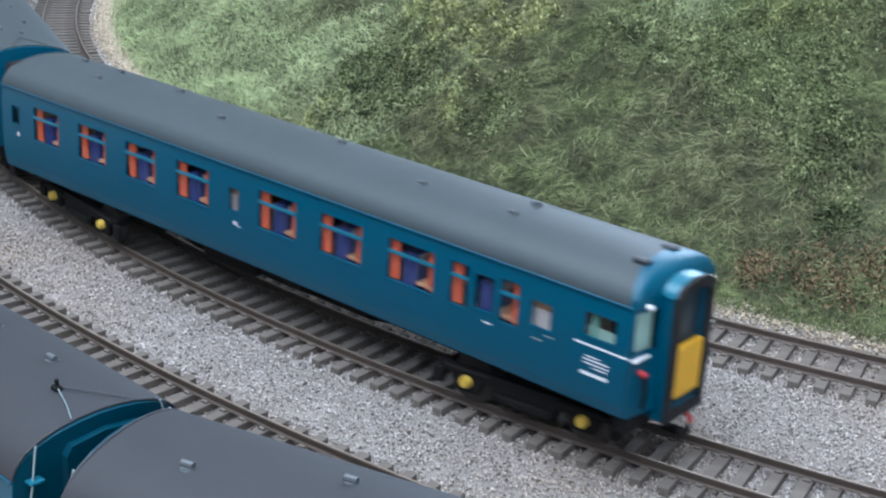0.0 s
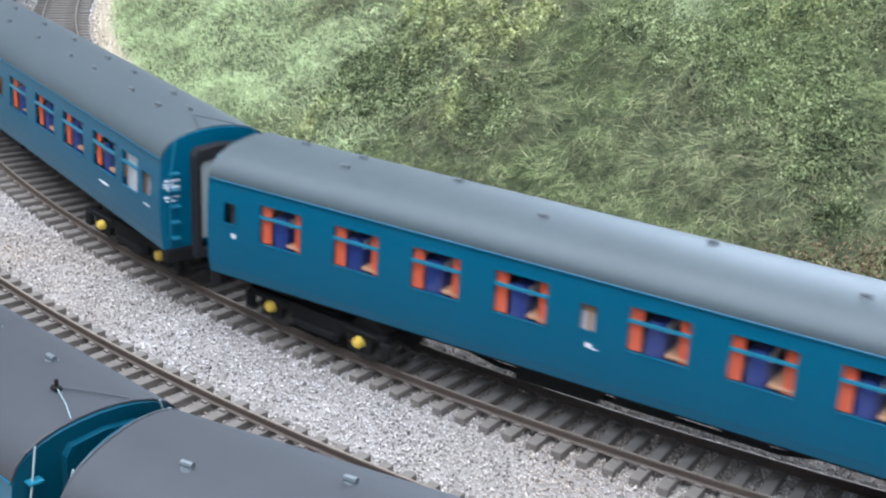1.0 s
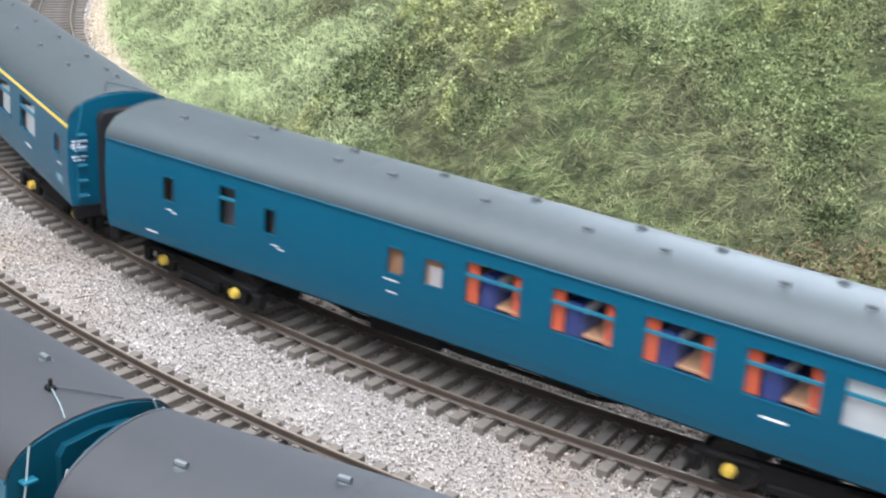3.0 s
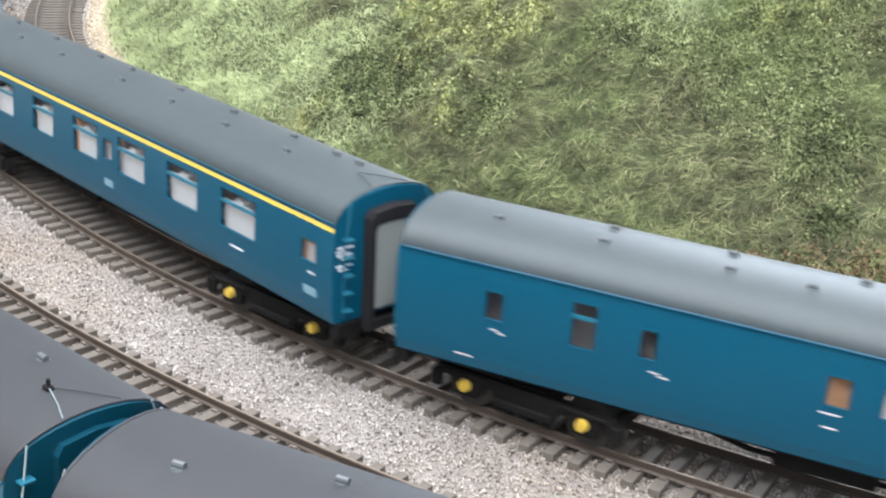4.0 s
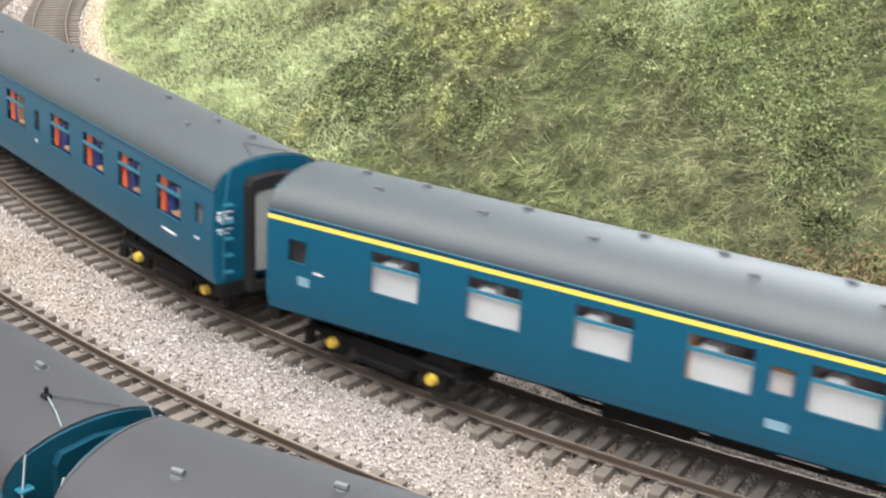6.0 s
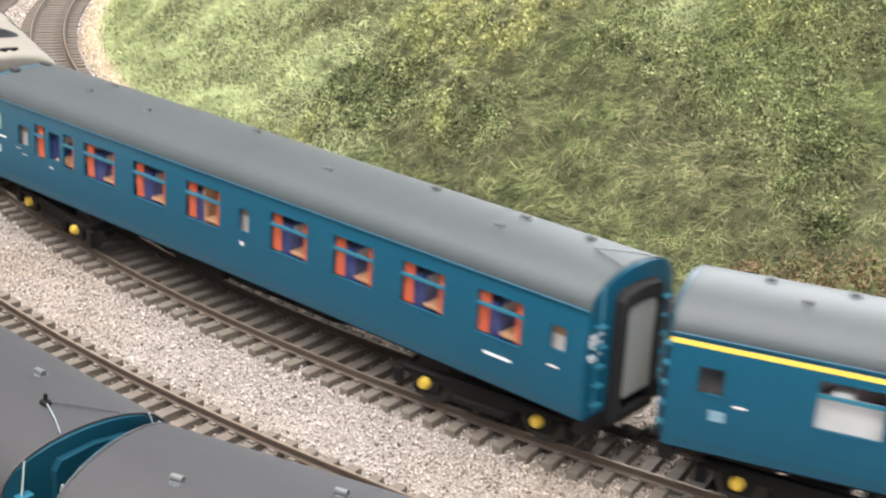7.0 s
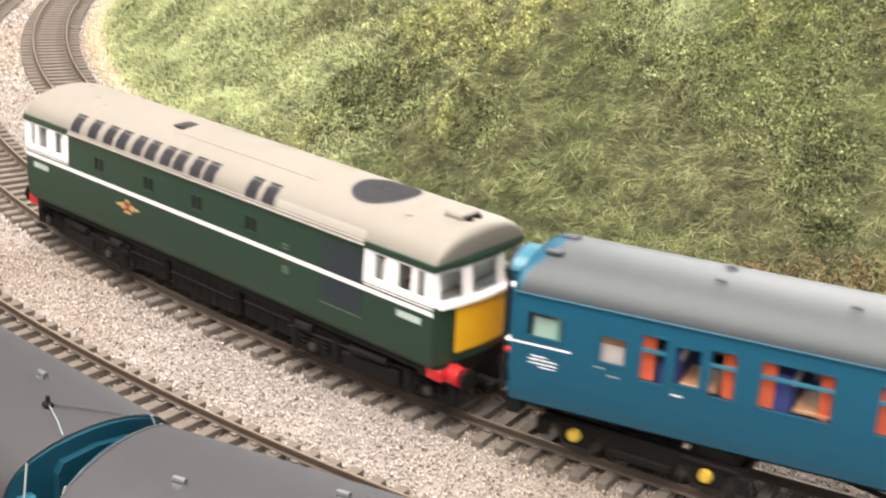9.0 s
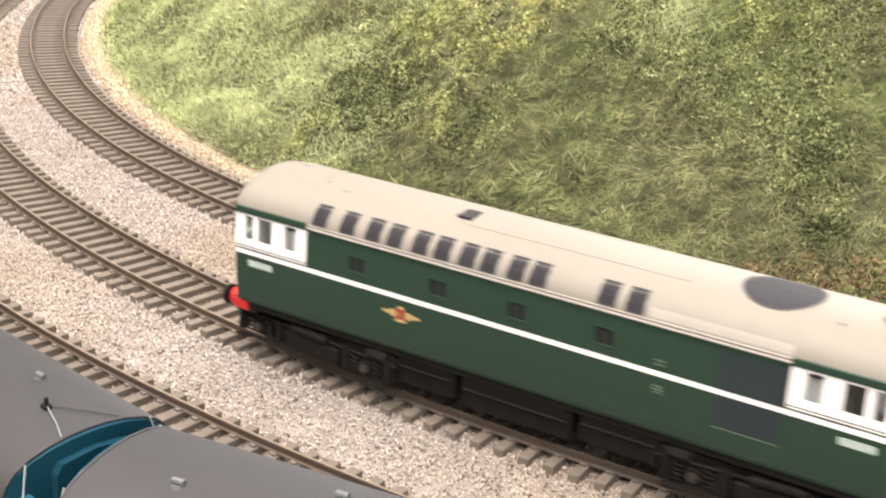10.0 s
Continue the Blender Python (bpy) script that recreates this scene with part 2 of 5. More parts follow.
K_ALL = curvature(S_ALL)
TH_ALL = np.concatenate([[0], np.cumsum((K_ALL[1:] + K_ALL[:-1]) / 2 * STEP / 1000)])
ZERO = int(np.argmin(np.abs(S_ALL)))
TH_ALL = TH_ALL - TH_ALL[ZERO] - 0.6471
MID = (TH_ALL[1:] + TH_ALL[:-1]) / 2
X_ALL = np.concatenate([[0], np.cumsum(np.cos(MID) * STEP)])
Y_ALL = np.concatenate([[0], np.cumsum(np.sin(MID) * STEP)])
X_ALL = X_ALL - X_ALL[ZERO] - 21.896
Y_ALL = Y_ALL - Y_ALL[ZERO] + 353.658


def far_offset(s):
    """The farther track draws away from the train's track towards the straight."""
    return -(69.69 + 45.53 * np.clip(s, -600, 330) / 1000)


class Line:
    """A track's centre line, off to one side of the train's track (positive: towards the front)."""

    def __init__(self, off):
        o = off(S_ALL) if callable(off) else np.full(len(S_ALL), float(off))
        self.x, self.y = X_ALL + o * np.sin(TH_ALL), Y_ALL - o * np.cos(TH_ALL)
        seg = np.hypot(np.diff(self.x), np.diff(self.y))
        a = np.concatenate([[0], np.cumsum(seg)])
        self.a = a - a[ZERO]
        self.th = np.unwrap(np.arctan2(np.gradient(self.y), np.gradient(self.x)))

    def at(self, a):
        return float(np.interp(a, self.a, self.x)), float(np.interp(a, self.a, self.y)), float(np.interp(a, self.a, self.th))

    def arc(self, s):
        return float(np.interp(s, S_ALL, self.a))

    def vehicle(self, a, half):
        """The pose of a vehicle whose bogie pivots stand on the line, and the turn of its two bogies."""
        x1, y1, t1 = self.at(a - half)
        x2, y2, t2 = self.at(a + half)
        h = math.atan2(y2 - y1, x2 - x1)
        return pose((x1 + x2) / 2 * MM, (y1 + y2) / 2 * MM, 0, 0, 0, math.degrees(h)), math.degrees(t1 - h), math.degrees(t2 - h)


LINE_A, LINE_B, LINE_C, LINE_D = Line(0), Line(60.9), Line(far_offset), Line(133.5)
LINE_D2 = Line(135.5)

# ---- room ----


def room():
    x0, x1, y0, y1, z0, z1 = -2400, 2900, -2000, 3100, -1000, 1500

    def wall(name, boxes):
        m = Mesh()
        for b in boxes:
            m.box(*b)
        tagged(part(name, m, WALLP), "plain off-white painted room wall", "wall", kind="structure")

    wall("wall_north", [(x0, 400, y1, y1 + 100, z0, z1), (2200, x1, y1, y1 + 100, z0, z1), (400, 2200, y1, y1 + 100, z0, 180), (400, 2200, y1, y1 + 100, 1520, z1 + 40)])
    # opening made for the added fill lamp
    wall("wall_south", [(x0, -260, y0 - 100, y0, z0, z1), (2260, x1, y0 - 100, y0, z0, z1), (-260, 2260, y0 - 100, y0, z0, 180), (-260, 2260, y0 - 100, y0, 1520, z1 + 40)])
    wall("wall_west", [(x0 - 100, x0, y0 - 100, y1 + 100, z0, z1)])
    wall("wall_east", [(x1, x1 + 100, y0 - 100, y1 + 100, z0, z1)])
    tagged(part("floor", Mesh().box(x0 - 100, x1 + 100, y0 - 100, y1 + 100, z0 - 60, z0), FLOORM), "plain brown boarded room floor", "floor", kind="structure")
    tagged(part("ceiling", Mesh().box(x0 - 100, x1 + 100, y0 - 100, y1 + 100, z1, z1 + 60), WALLP), "plain white ceiling", "ceiling", kind="structure")


room()
tagged(part("baseboard", Mesh().box(-700, 1900, -330, 1900, -24, -6.0), BOARD), "plywood baseboard under the model railway", "baseboard", kind="structure")


for lx in (-640, 1840):
    for ly in (-270, 1840):
        tagged(part("baseboard_leg", Mesh().box(lx - 35, lx + 35, ly - 35, ly + 35, -1000, -24, 3), BOARD), "square timber leg under the baseboard", "leg", kind="structure")


def strip(line_lo, line_hi, s0, s1, z0, z1):
    m = Mesh()
    rings = []
    for s in np.arange(s0, s1 + 1, 10):
        i = int(np.argmin(np.abs(S_ALL - s)))
        n = (math.sin(TH_ALL[i]), -math.cos(TH_ALL[i]))
        a = (X_ALL[i] + n[0] * line_lo, Y_ALL[i] + n[1] * line_lo)
        b = (X_ALL[i] + n[0] * line_hi, Y_ALL[i] + n[1] * line_hi)
        rings.append([(*a, z0), (*a, z1), (*b, z1), (*b, z0)])
    return m.loft(rings, closed=True, caps=True)


tagged(part("ground", strip(-125, 200, -1290, 1400, -6.2, -4.9), BED), "pale grey stone ballast bed under the tracks", "ballast", kind="structure")

# ---- vehicles: common pieces ----
SIDE = [(15.7, 17.2), (18.5, 17.7), (22.0, 17.95), (27.0, 18.05), (34.0, 17.9), (40.0, 17.5), (43.6, 17.1)]
ROOFP = [(17.35, 43.4), (17.2, 44.6), (16.4, 46.2), (14.6, 48.0), (11.8, 49.5), (8.0, 50.6), (4.0, 51.2), (0.0, 51.4)]


def half_width(z, prof=SIDE):
    return float(np.interp(z, [p[0] for p in prof], [p[1] for p in prof]))


def side_shell(m, x0, x1, openings, sign, prof=SIDE, thick=0.7):
    """A bodyside with real window openings cut through it."""
    xs = sorted({x0, x1, *[v for o in openings for v in o[:2]]})
    zs = sorted({*[p[0] for p in prof], *[v for o in openings for v in o[2:4]]})

    def hole(i, j):
        if i < 0 or j < 0 or i >= len(xs) - 1 or j >= len(zs) - 1:
            return True
        cx, cz = (xs[i] + xs[i + 1]) / 2, (zs[j] + zs[j + 1]) / 2
        return any(o[0] < cx < o[1] and o[2] < cz < o[3] for o in openings)

    def pt(x, z, t):
        return (x, sign * (half_width(z, prof) - t), z)

    for i in range(len(xs) - 1):
        for j in range(len(zs) - 1):
            if hole(i, j):
                continue
            a, b, c, d = xs[i], xs[i + 1], zs[j], zs[j + 1]
            m.add([pt(a, c, 0), pt(b, c, 0), pt(b, d, 0), pt(a, d, 0)], [(0, 1, 2, 3)])
            m.add([pt(a, c, thick), pt(b, c, thick), pt(b, d, thick), pt(a, d, thick)], [(3, 2, 1, 0)])
            for di, dj, e in ((-1, 0, ((a, c), (a, d))), (1, 0, ((b, c), (b, d))), (0, -1, ((a, c), (b, c))), (0, 1, ((a, d), (b, d)))):
                if hole(i + di, j + dj):
                    (p, q), (r, t) = e
                    m.add([pt(p, q, 0), pt(r, t, 0), pt(r, t, thick), pt(p, q, thick)], [(0, 1, 2, 3)])


def roof_ring(x, k=1.0, zk=1.0, prof=ROOFP):
    half = [(y * k, 43.4 + (z - 43.4) * zk) for y, z in prof]
    pts = [(x, y, z) for y, z in half] + [(x, -y, z) for y, z in reversed(half[:-1])]
    return pts


def wheelset(parent, x, r=6.6):
    """One wheelset of a bogie, origin on its axle."""
    m = Mesh()
    for s in (-1, 1):
        m.tube((0, s * 7.4, 0), (0, s * 9.9, 0), r, 20)
        m.tube((0, s * 7.0, 0), (0, s * 7.5, 0), r + 0.7, 20)
        for k in range(6):
            a = k * math.pi / 3
            m.tube((math.cos(a) * r * 0.55, s * 9.8, math.sin(a) * r * 0.55), (math.cos(a) * r * 0.55, s * 10.15, math.sin(a) * r * 0.55), 0.8, 6)
    m.tube((0, -11.5, 0), (0, 11.5, 0), 1.0, 8)
    ob = part("wheelset", m, STEEL, parent)
    ob.location = (x * MM, 0, r * MM)
    return ob


def coach_bogie(coach, x, wheels):
    """A cast-frame coach bogie with leaf springs and yellow roller boxes."""
    b = part("bogie", Mesh().box(-7, 7, -11.2, 11.2, 6.5, 11.5, 0.4), BLACK, coach)
    b.location = (x * MM, 0, 0)
    for s in (-1, 1):
        y0, y1 = sorted((s * 11.2, s * 12.9))
        out = [(-26, 8.4), (-26, 10.6), (26, 10.6), (26, 8.4), (21.5, 8.2), (20.6, 3.8), (13.4, 3.8), (12.5, 7.6), (9.5, 7.6), (8.5, 3.6), (-8.5, 3.6), (-9.5, 7.6), (-12.5, 7.6), (-13.4, 3.8), (-20.6, 3.8), (-21.5, 8.2)]
        part("side_frame", Mesh().loft([[(u, y, z) for u, z in out] for y in (y0, y1)], closed=True, caps=True), BLACK, b)
        part("spring_plank", Mesh().box(-8, 8, *sorted((s * 12.8, s * 13.9)), 4.2, 6.4, 0.4), BLACK, b)
        for e in (-1, 1):
            part("leaf_spring", Mesh().box(e * 17 - 7, e * 17 + 7, *sorted((s * 12.8, s * 13.6)), 9.0, 10.4, 0.4), BLACK, b)
            part("footstep", Mesh().box(e * 26 - 1.6, e * 26 + 1.6, *sorted((s * 11.5, s * 13.4)), 4.2, 9.0, 0.4), BLACK, b)
            part("axlebox", Mesh().tube((e * 17, s * 12.8, 6.9), (e * 17, s * 14.5, 6.9), 1.65, 14, 1.45).tube((e * 17, s * 14.4, 6.9), (e * 17, s * 14.8, 6.9), 0.9, 10), AXYELLOW, b, "yellow roller-bearing axlebox cover")
    for e in (-1, 1):
        part("headstock", Mesh().box(e * 24.5 - 0.8, e * 24.5 + 0.8, -11.2, 11.2, 7.8, 10.0, 0.2), BLACK, b)
        wheels.append(wheelset(b, e * 17))
    return b


def window(coach, x0, x1, z0, z1, sign, transom=True, frame_mat=None, name="window"):
    """A glazed window: pane, thin frame and, where there is one, the bar under the top lights."""
    y0, y1 = half_width(z0), half_width(z1)
    m = Mesh()
    m.add([(x0, sign * (y0 - 0.55), z0), (x1, sign * (y0 - 0.55), z0), (x1, sign * (y1 - 0.55), z1), (x0, sign * (y1 - 0.55), z1)], [(0, 1, 2, 3)])
    w = part(name, m, GLASS, coach)
    w.visible_shadow = False
    fm = Mesh()
    t = 0.45

    def bar(a, b, c, d):
        ya, yb = half_width(c), half_width(d)
        v = []
        for o in (-0.12, 0.6):
            v += [(a, sign * (ya - o), c), (b, sign * (ya - o), c), (b, sign * (yb - o), d), (a, sign * (yb - o), d)]
        fm.add(v, [(0, 1, 2, 3), (7, 6, 5, 4), (0, 4, 5, 1), (1, 5, 6, 2), (2, 6, 7, 3), (3, 7, 4, 0)])

    bar(x0, x1, z0, z0 + t)
    bar(x0, x1, z1 - t, z1)
    bar(x0, x0 + t, z0 + t, z1 - t)
    bar(x1 - t, x1, z0 + t, z1 - t)
    part("frame", fm, frame_mat or BLUE, w)
    if transom:
        fm = Mesh()
        zt = z1 - (z1 - z0) * 0.36
        bar(x0 + t, x1 - t, zt, zt + 0.75)
        part("transom", fm, BLUE2, w)
    return w


BLUE2 = mat("pale_blue_trim", (0.022, 0.14, 0.21), 0.3, var=0.05)


def curtains(coach, x0, x1, z0, z1, sign, width=3.4):
    """Two gathered curtains and the pelmet blocks between them, just inside the glass."""
    pair = [(x0 + 0.2, x0 + width), (x1 - width, x1 - 0.2)]
    if x1 - x0 < 8:
        inner = abs(x0 + x1) / 2 < 84
        pair = [pair[0] if inner == (x0 > 0) else pair[1]]
    for a, b in pair:
        m = Mesh()
        n = 8
        rings = []
        for k in range(n + 1):
            x = a + (b - a) * k / n
            d = 1.5 + 0.35 * (k % 2)
            rings.append([(x, sign * (half_width(z) - d), z) for z in (z0 + 0.2, (z0 + z1) / 2, z1 - 0.2)])
        m.loft(rings)
        rings = [[(p[0], p[1] - sign * 0.4, p[2]) for p in r] for r in rings]
        m.loft(rings)
        part("curtain", m, ORANGE, coach, "orange curtain inside the window")


def seats(coach, xs, pale=False):
    """Seat bays, one double seat on either side of the gangway, with a table between them."""
    for x in xs:
        for s in (-1, 1):
            m = Mesh()
            m.box(x - 5.6, x - 0.6, *sorted((s * 4.0, s * 15.8)), 21, 36.4, 0.9)
            m.box(x - 0.6, x + 4.0, *sorted((s * 4.0, s * 15.6)), 22, 26.0, 0.6)
            m.box(x - 10.0, x - 5.6, *sorted((s * 4.0, s * 15.6)), 22, 26.0, 0.6)
            part("seat", m, PALE if pale else SEAT, coach)
            part("table", Mesh().box(x + 0.2, x + 8.6, *sorted((s * 5.0, s * (14.8 if pale else 16.4))), 28.6, 29.6, 0.2), TAN, coach)
            part("antimacassar", Mesh().box(x - 0.6, x - 0.3, *sorted((s * 6.0, s * 14.0)), 33.6, 36.0), PALE, coach)


def corridor_end(coach, e, L, door_mat, gang_mat, end_mat=None):
    """The flat end of a coach: bow-cornered panel, steps, rubbing plate and gangway."""
    x = e * L / 2
    m = Mesh()
    left = [(half_width(z), z) for z, _ in SIDE] + [(y * 0.985, z - 0.25) for y, z in ROOFP[1:]]
    ring = [(y, z) for y, z in left] + [(-y, z) for y, z in reversed(left[:-1])]
    n = len(ring)
    m.loft([[(x - e * 1.2, y, z) for y, z in ring], [(x, y * 0.985, z) for y, z in ring]], closed=True)
    m.add([(x + e * (0.9 * (1 - (y / 18.0) ** 2)), y * 0.985, z) for y, z in ring] + [(x + e * 0.9, 0, 30)], [(i, (i + 1) % n, n) for i in range(n)])
    for k in range(n):
        y, z = ring[k]
        y2, z2 = ring[(k + 1) % n]
        m.add([(x, y * 0.985, z), (x, y2 * 0.985, z2), (x + e * (0.9 * (1 - (y2 / 18.0) ** 2)), y2 * 0.985, z2), (x + e * (0.9 * (1 - (y / 18.0) ** 2)), y * 0.985, z)], [(0, 1, 2, 3)])
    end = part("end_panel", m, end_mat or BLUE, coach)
    # hood beading over the end
    m = Mesh()
    hood = [(x - e * 0.2, y * 1.0, z + 0.25) for y, z in ring[len(SIDE) - 1:n - len(SIDE) + 1]]
    m.pipe(hood, 0.3, 6)
    part("beading", m, ROOF_GREY_DIM if end_mat else ROOF, end)
    for s in (-1, 1):
        for z in (24, 31, 37.5, 43) if end_mat else (19, 24, 29, 34, 39):
            part("step", Mesh().box(*sorted((x + e * 0.2, x + e * 2.2)), *sorted((s * 12.2, s * 15.0)), z, z + 0.5, 0.1), BLUE2, end)
        part("handrail", Mesh().pipe([(x + e * 1.7, s * 15.6, 18), (x + e * 1.7, s * 15.4, 38), (x + e * 1.5, s * 14.4, 42), (x + e * 0.4, s * 12.6, 49.2)], 0.22), RODS if end_mat else BLUE2, end)
    up, deep = (2.0, 2.4) if end_mat else (0.0, 3.4)
    out = [(-8.0, 12.5), (-8.0, 44.0 + up), (-6.8, 45.8 + up), (0, 46.6 + up), (6.8, 45.8 + up), (8.0, 44.0 + up), (8.0, 12.5)]
    inn = [(-6.2, 15.2), (-6.2, 40.8 + up), (-5.2, 42.2 + up), (0, 42.8 + up), (5.2, 42.2 + up), (6.2, 40.8 + up), (6.2, 15.2)]
    g = Mesh().loft([[(x + e * d, y, z) for y, z in q] for d, q in ((0, out), (deep, out), (deep, inn), (0, inn))], closed=True)
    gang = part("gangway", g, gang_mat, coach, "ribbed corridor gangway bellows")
    for k in range(2 if end_mat is None else 0):
        d = 0.6 + 1.3 * k
        big = [(y * 1.045, z * 1.008 if z > 20 else z) for y, z in out]
        part("rib", Mesh().loft([[(x + e * (d + w), y, z) for y, z in q] for w, q in ((0, out), (0.15, big), (0.55, big), (0.7, out))]), gang_mat, gang)
    if e > 0:
        if end_mat:
            part("lifting_hook", Mesh().box(x - 12.5, x - 10.4, -1.8, -0.2, 51.2, 52.2, 0.3).tube((x - 11.4, -1.0, 51.8), (x - 11.4, -1.0, 53.4), 0.4, 8), BLACK, coach)
        for y, z in ((7.0, 50.7), (-5.0, 51.0)):
            part("roof_rod", Mesh().pipe([(x - 11.4, -1.0, 51.9), (x - 5, y * 0.55 - 0.4, 51.7), (x - 0.5, y, z + 0.4)], 0.14, 5), RODS if end_mat and y < 0 else GREENDK, coach)
    # on parked coaches a black door stands in for the shaded opening
    part("gangway_door", Mesh().box(*sorted((x + e * (deep - 0.9), x + e * (deep - 0.3))), -6.15, 6.15, 18.4, 42.2 + up, 0.2), door_mat, coach, "gangway door, black on parked coaches for the shaded opening")
    buffers(coach, x, e, BLACK, heads=False)


def buffers(parent, x, e, head, heads=True):
    m = Mesh().box(*sorted((x - e * 3, x + e * 0.9)), -16.5, 16.5, 11.4, 15.5, 0.3)
    beam = part("buffer_beam", m, head, parent)
    for s in (-1, 1) if heads else ():
        b = Mesh().tube((x + e * 0.5, s * 11.4, 13.4), (x + e * 4.0, s * 11.4, 13.4), 1.5, 10)
        b.tube((x + e * 4.0, s * 11.4, 13.4), (x + e * 6.0, s * 11.4, 13.4), 0.9, 8)
        b.tube((x + e * 6.0, s * 11.4, 13.4), (x + e * 6.9, s * 11.4, 13.4), 3.1, 14)
        part("buffer", b, BLACK, parent)
    c = Mesh().box(*sorted((x + e * 0.5, x + e * 6.4)), -1.0, 1.0, 7.2, 9.0, 0.2)
    c.box(*sorted((x + e * 5.8, x + e * 6.6)), -3.0, 3.0, 7.0, 9.6, 0.2)
    part("coupling", c, BLACK, parent)


def underframe(coach, L):
    frame_ob = part("underframe", Mesh().box(-L / 2 + 1, L / 2 - 1, -16.2, 16.2, 14.6, 16.0, 0.2), BLACK, coach)
    for s in (-1, 1):
        part("truss_rod", Mesh().pipe([(-62, s * 8.5, 14.0), (-38, s * 8.5, 9.4), (38, s * 8.5, 9.4), (62, s * 8.5, 14.0)], 0.7), BLACK, frame_ob)
    for x0, x1, s, z0 in ((-32, -8, -1, 8.2), (-4, 12, -1, 9.6), (24, 36, -1, 10.0), (-30, -6, 1, 9.5), (6, 30, 1, 10.4)):
        part("equipment_box", Mesh().box(x0, x1, *sorted((s * 4.5, s * 11.0)), z0, 14.8, 0.4), BLACK, frame_ob)


def ventilators(roof, spots, prof=ROOFP):
    for x, y in spots:
        z = float(np.interp(abs(y), [p[0] for p in reversed(prof)], [p[1] for p in reversed(prof)]))
        m = Mesh().tube((x, y, z - 0.3), (x, y, z + 0.3), 1.5, 12, 1.15)
        m.tube((x - 1.15, y, z + 0.6), (x + 1.15, y, z + 0.6), 0.65, 8)
        part("ventilator", m, VENT, roof)


def marks(parent, name, bars, sign, material, label=""):
    """Unreadable lettering as plain bars on the bodyside: x0, x1, z0, z1 each."""
    if name in ("class_mark", "door_handle") and len(bars) > 1:
        return [marks(parent, name, [b], sign, material, label) for b in bars]
    m = Mesh()
    for x0, x1, z0, z1 in bars:
        m.add([(x, sign * (half_width(z) + o), z) for o in (0.0, 0.06) for x, z in ((x0, z0), (x1, z0), (x1, z1), (x0, z1))], [(4, 5, 6, 7), (0, 4, 5, 1), (1, 5, 6, 2), (2, 6, 7, 3), (3, 7, 4, 0)])
    return part(name, m, material, parent, label)


def coach_shell(name, label, wins, smalls, vents, cab=0, L=254.2, pale=False, stripe=False, bays=(), bright=(), pales=(), plain=(), gang_mat=None, roof_mat=None, group="blue coaches of the running train"):
    """A bogie coach. x runs forward; wins get a bar under their top lights, smalls are door lights.
    cab: +1 or -1 for a driving cab at that end."""
    wheels = []
    c = new(name)
    tagged(c, label, "railway coach", group)
    x0, x1 = -L / 2 - (1.7 if cab >= 0 else 0), L / 2 + (1.7 if cab <= 0 else 0)
    ops = list(wins) + list(smalls)
    m = Mesh()
    for s in (-1, 1):
        side_shell(m, x0, x1, ops, s)
    m.box(x0 + 0.5, x1 - 0.5, -17.0, 17.0, 15.7, 16.6)
    part("body", m, BLUE, c, smooth=False)
    # gutter strips and door joints
    for s in (-1, 1):
        part("gutter", Mesh().box(x0, x1, *sorted((s * 16.9, s * 17.6)), 43.3, 43.9, 0.1), BLUE, c)
        if stripe:
            marks(c, "stripe", [(x0, x1 - 0.5, 41.3, 42.5)], s, STRIPE, "thin yellow cantrail stripe")
    r = Mesh()
    ra, rb = (x0 + (5.5 if cab < 0 else 0)), (x1 - (5.5 if cab > 0 else 0))
    def end_ring(x, e):
        return [(p[0] + (e * 4.4 * (p[1] / 17.35) ** 2 if e == cab else 0), p[1], p[2]) for p in roof_ring(x)]

    r.loft([end_ring(ra, -1), end_ring(rb, 1)])
    r.loft([[(p[0], p[1] * 0.96, p[2] - 0.7) for p in roof_ring(ra)], [(p[0], p[1] * 0.96, p[2] - 0.7) for p in roof_ring(rb)]])
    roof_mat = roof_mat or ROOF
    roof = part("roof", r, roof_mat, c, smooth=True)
    ventilators(roof, vents)
    for x in (-84, -42, 0, 42, 84):
        rib = Mesh().loft([[(p[0], p[1] * 1.002, p[2] + 0.05) for p in roof_ring(x - 0.25)], [(p[0], p[1] * 1.002, p[2] + 0.05) for p in roof_ring(x + 0.25)]])
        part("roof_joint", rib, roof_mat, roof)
    part("floor_panel", Mesh().box(x0 + 1, x1 - 1, -16.4, 16.4, 19.6, 20.4), LINO, c)
    for (a, b, z0, z1) in wins:
        for s in (-1, 1):
            window(c, a, b, z0, z1, s)
            if not pale and (a, b) not in bright and a not in plain:
                curtains(c, a, b, z0, z1, s)
        if pale or (a, b) in bright:
            part("blind", Mesh().box(a - 0.5, b + 0.5, -15.9, -15.3, z0 - 1, z1 - (z1 - z0) * (0.36 if pale else 0.0)), PALE, c, "pale drawn blind behind the glass")
    for (a, b, z0, z1) in smalls:
        for s in (-1, 1):
            window(c, a, b, z0, z1, s, transom=False, name="door_window")
        if any(a < q < b for q in pales):
            part("vestibule_panel", Mesh().box(a - 2, b + 2, -15.6, -15.0, 20.4, 34.6), BRIGHT, c)
            part("vestibule_lining", Mesh().box(a - 2, b + 2, -15.6, -15.0, 34.6, 43.0), TAN, c)
    seats(c, bays, pale)
    part("partition", Mesh().box(x0 + 14, x0 + 14.8, -16.4, 16.4, 20.4, 43.5), TAN, c)
    part("partition", Mesh().box(x1 - 14.8, x1 - 14, -16.4, 16.4, 20.4, 43.5), TAN, c)
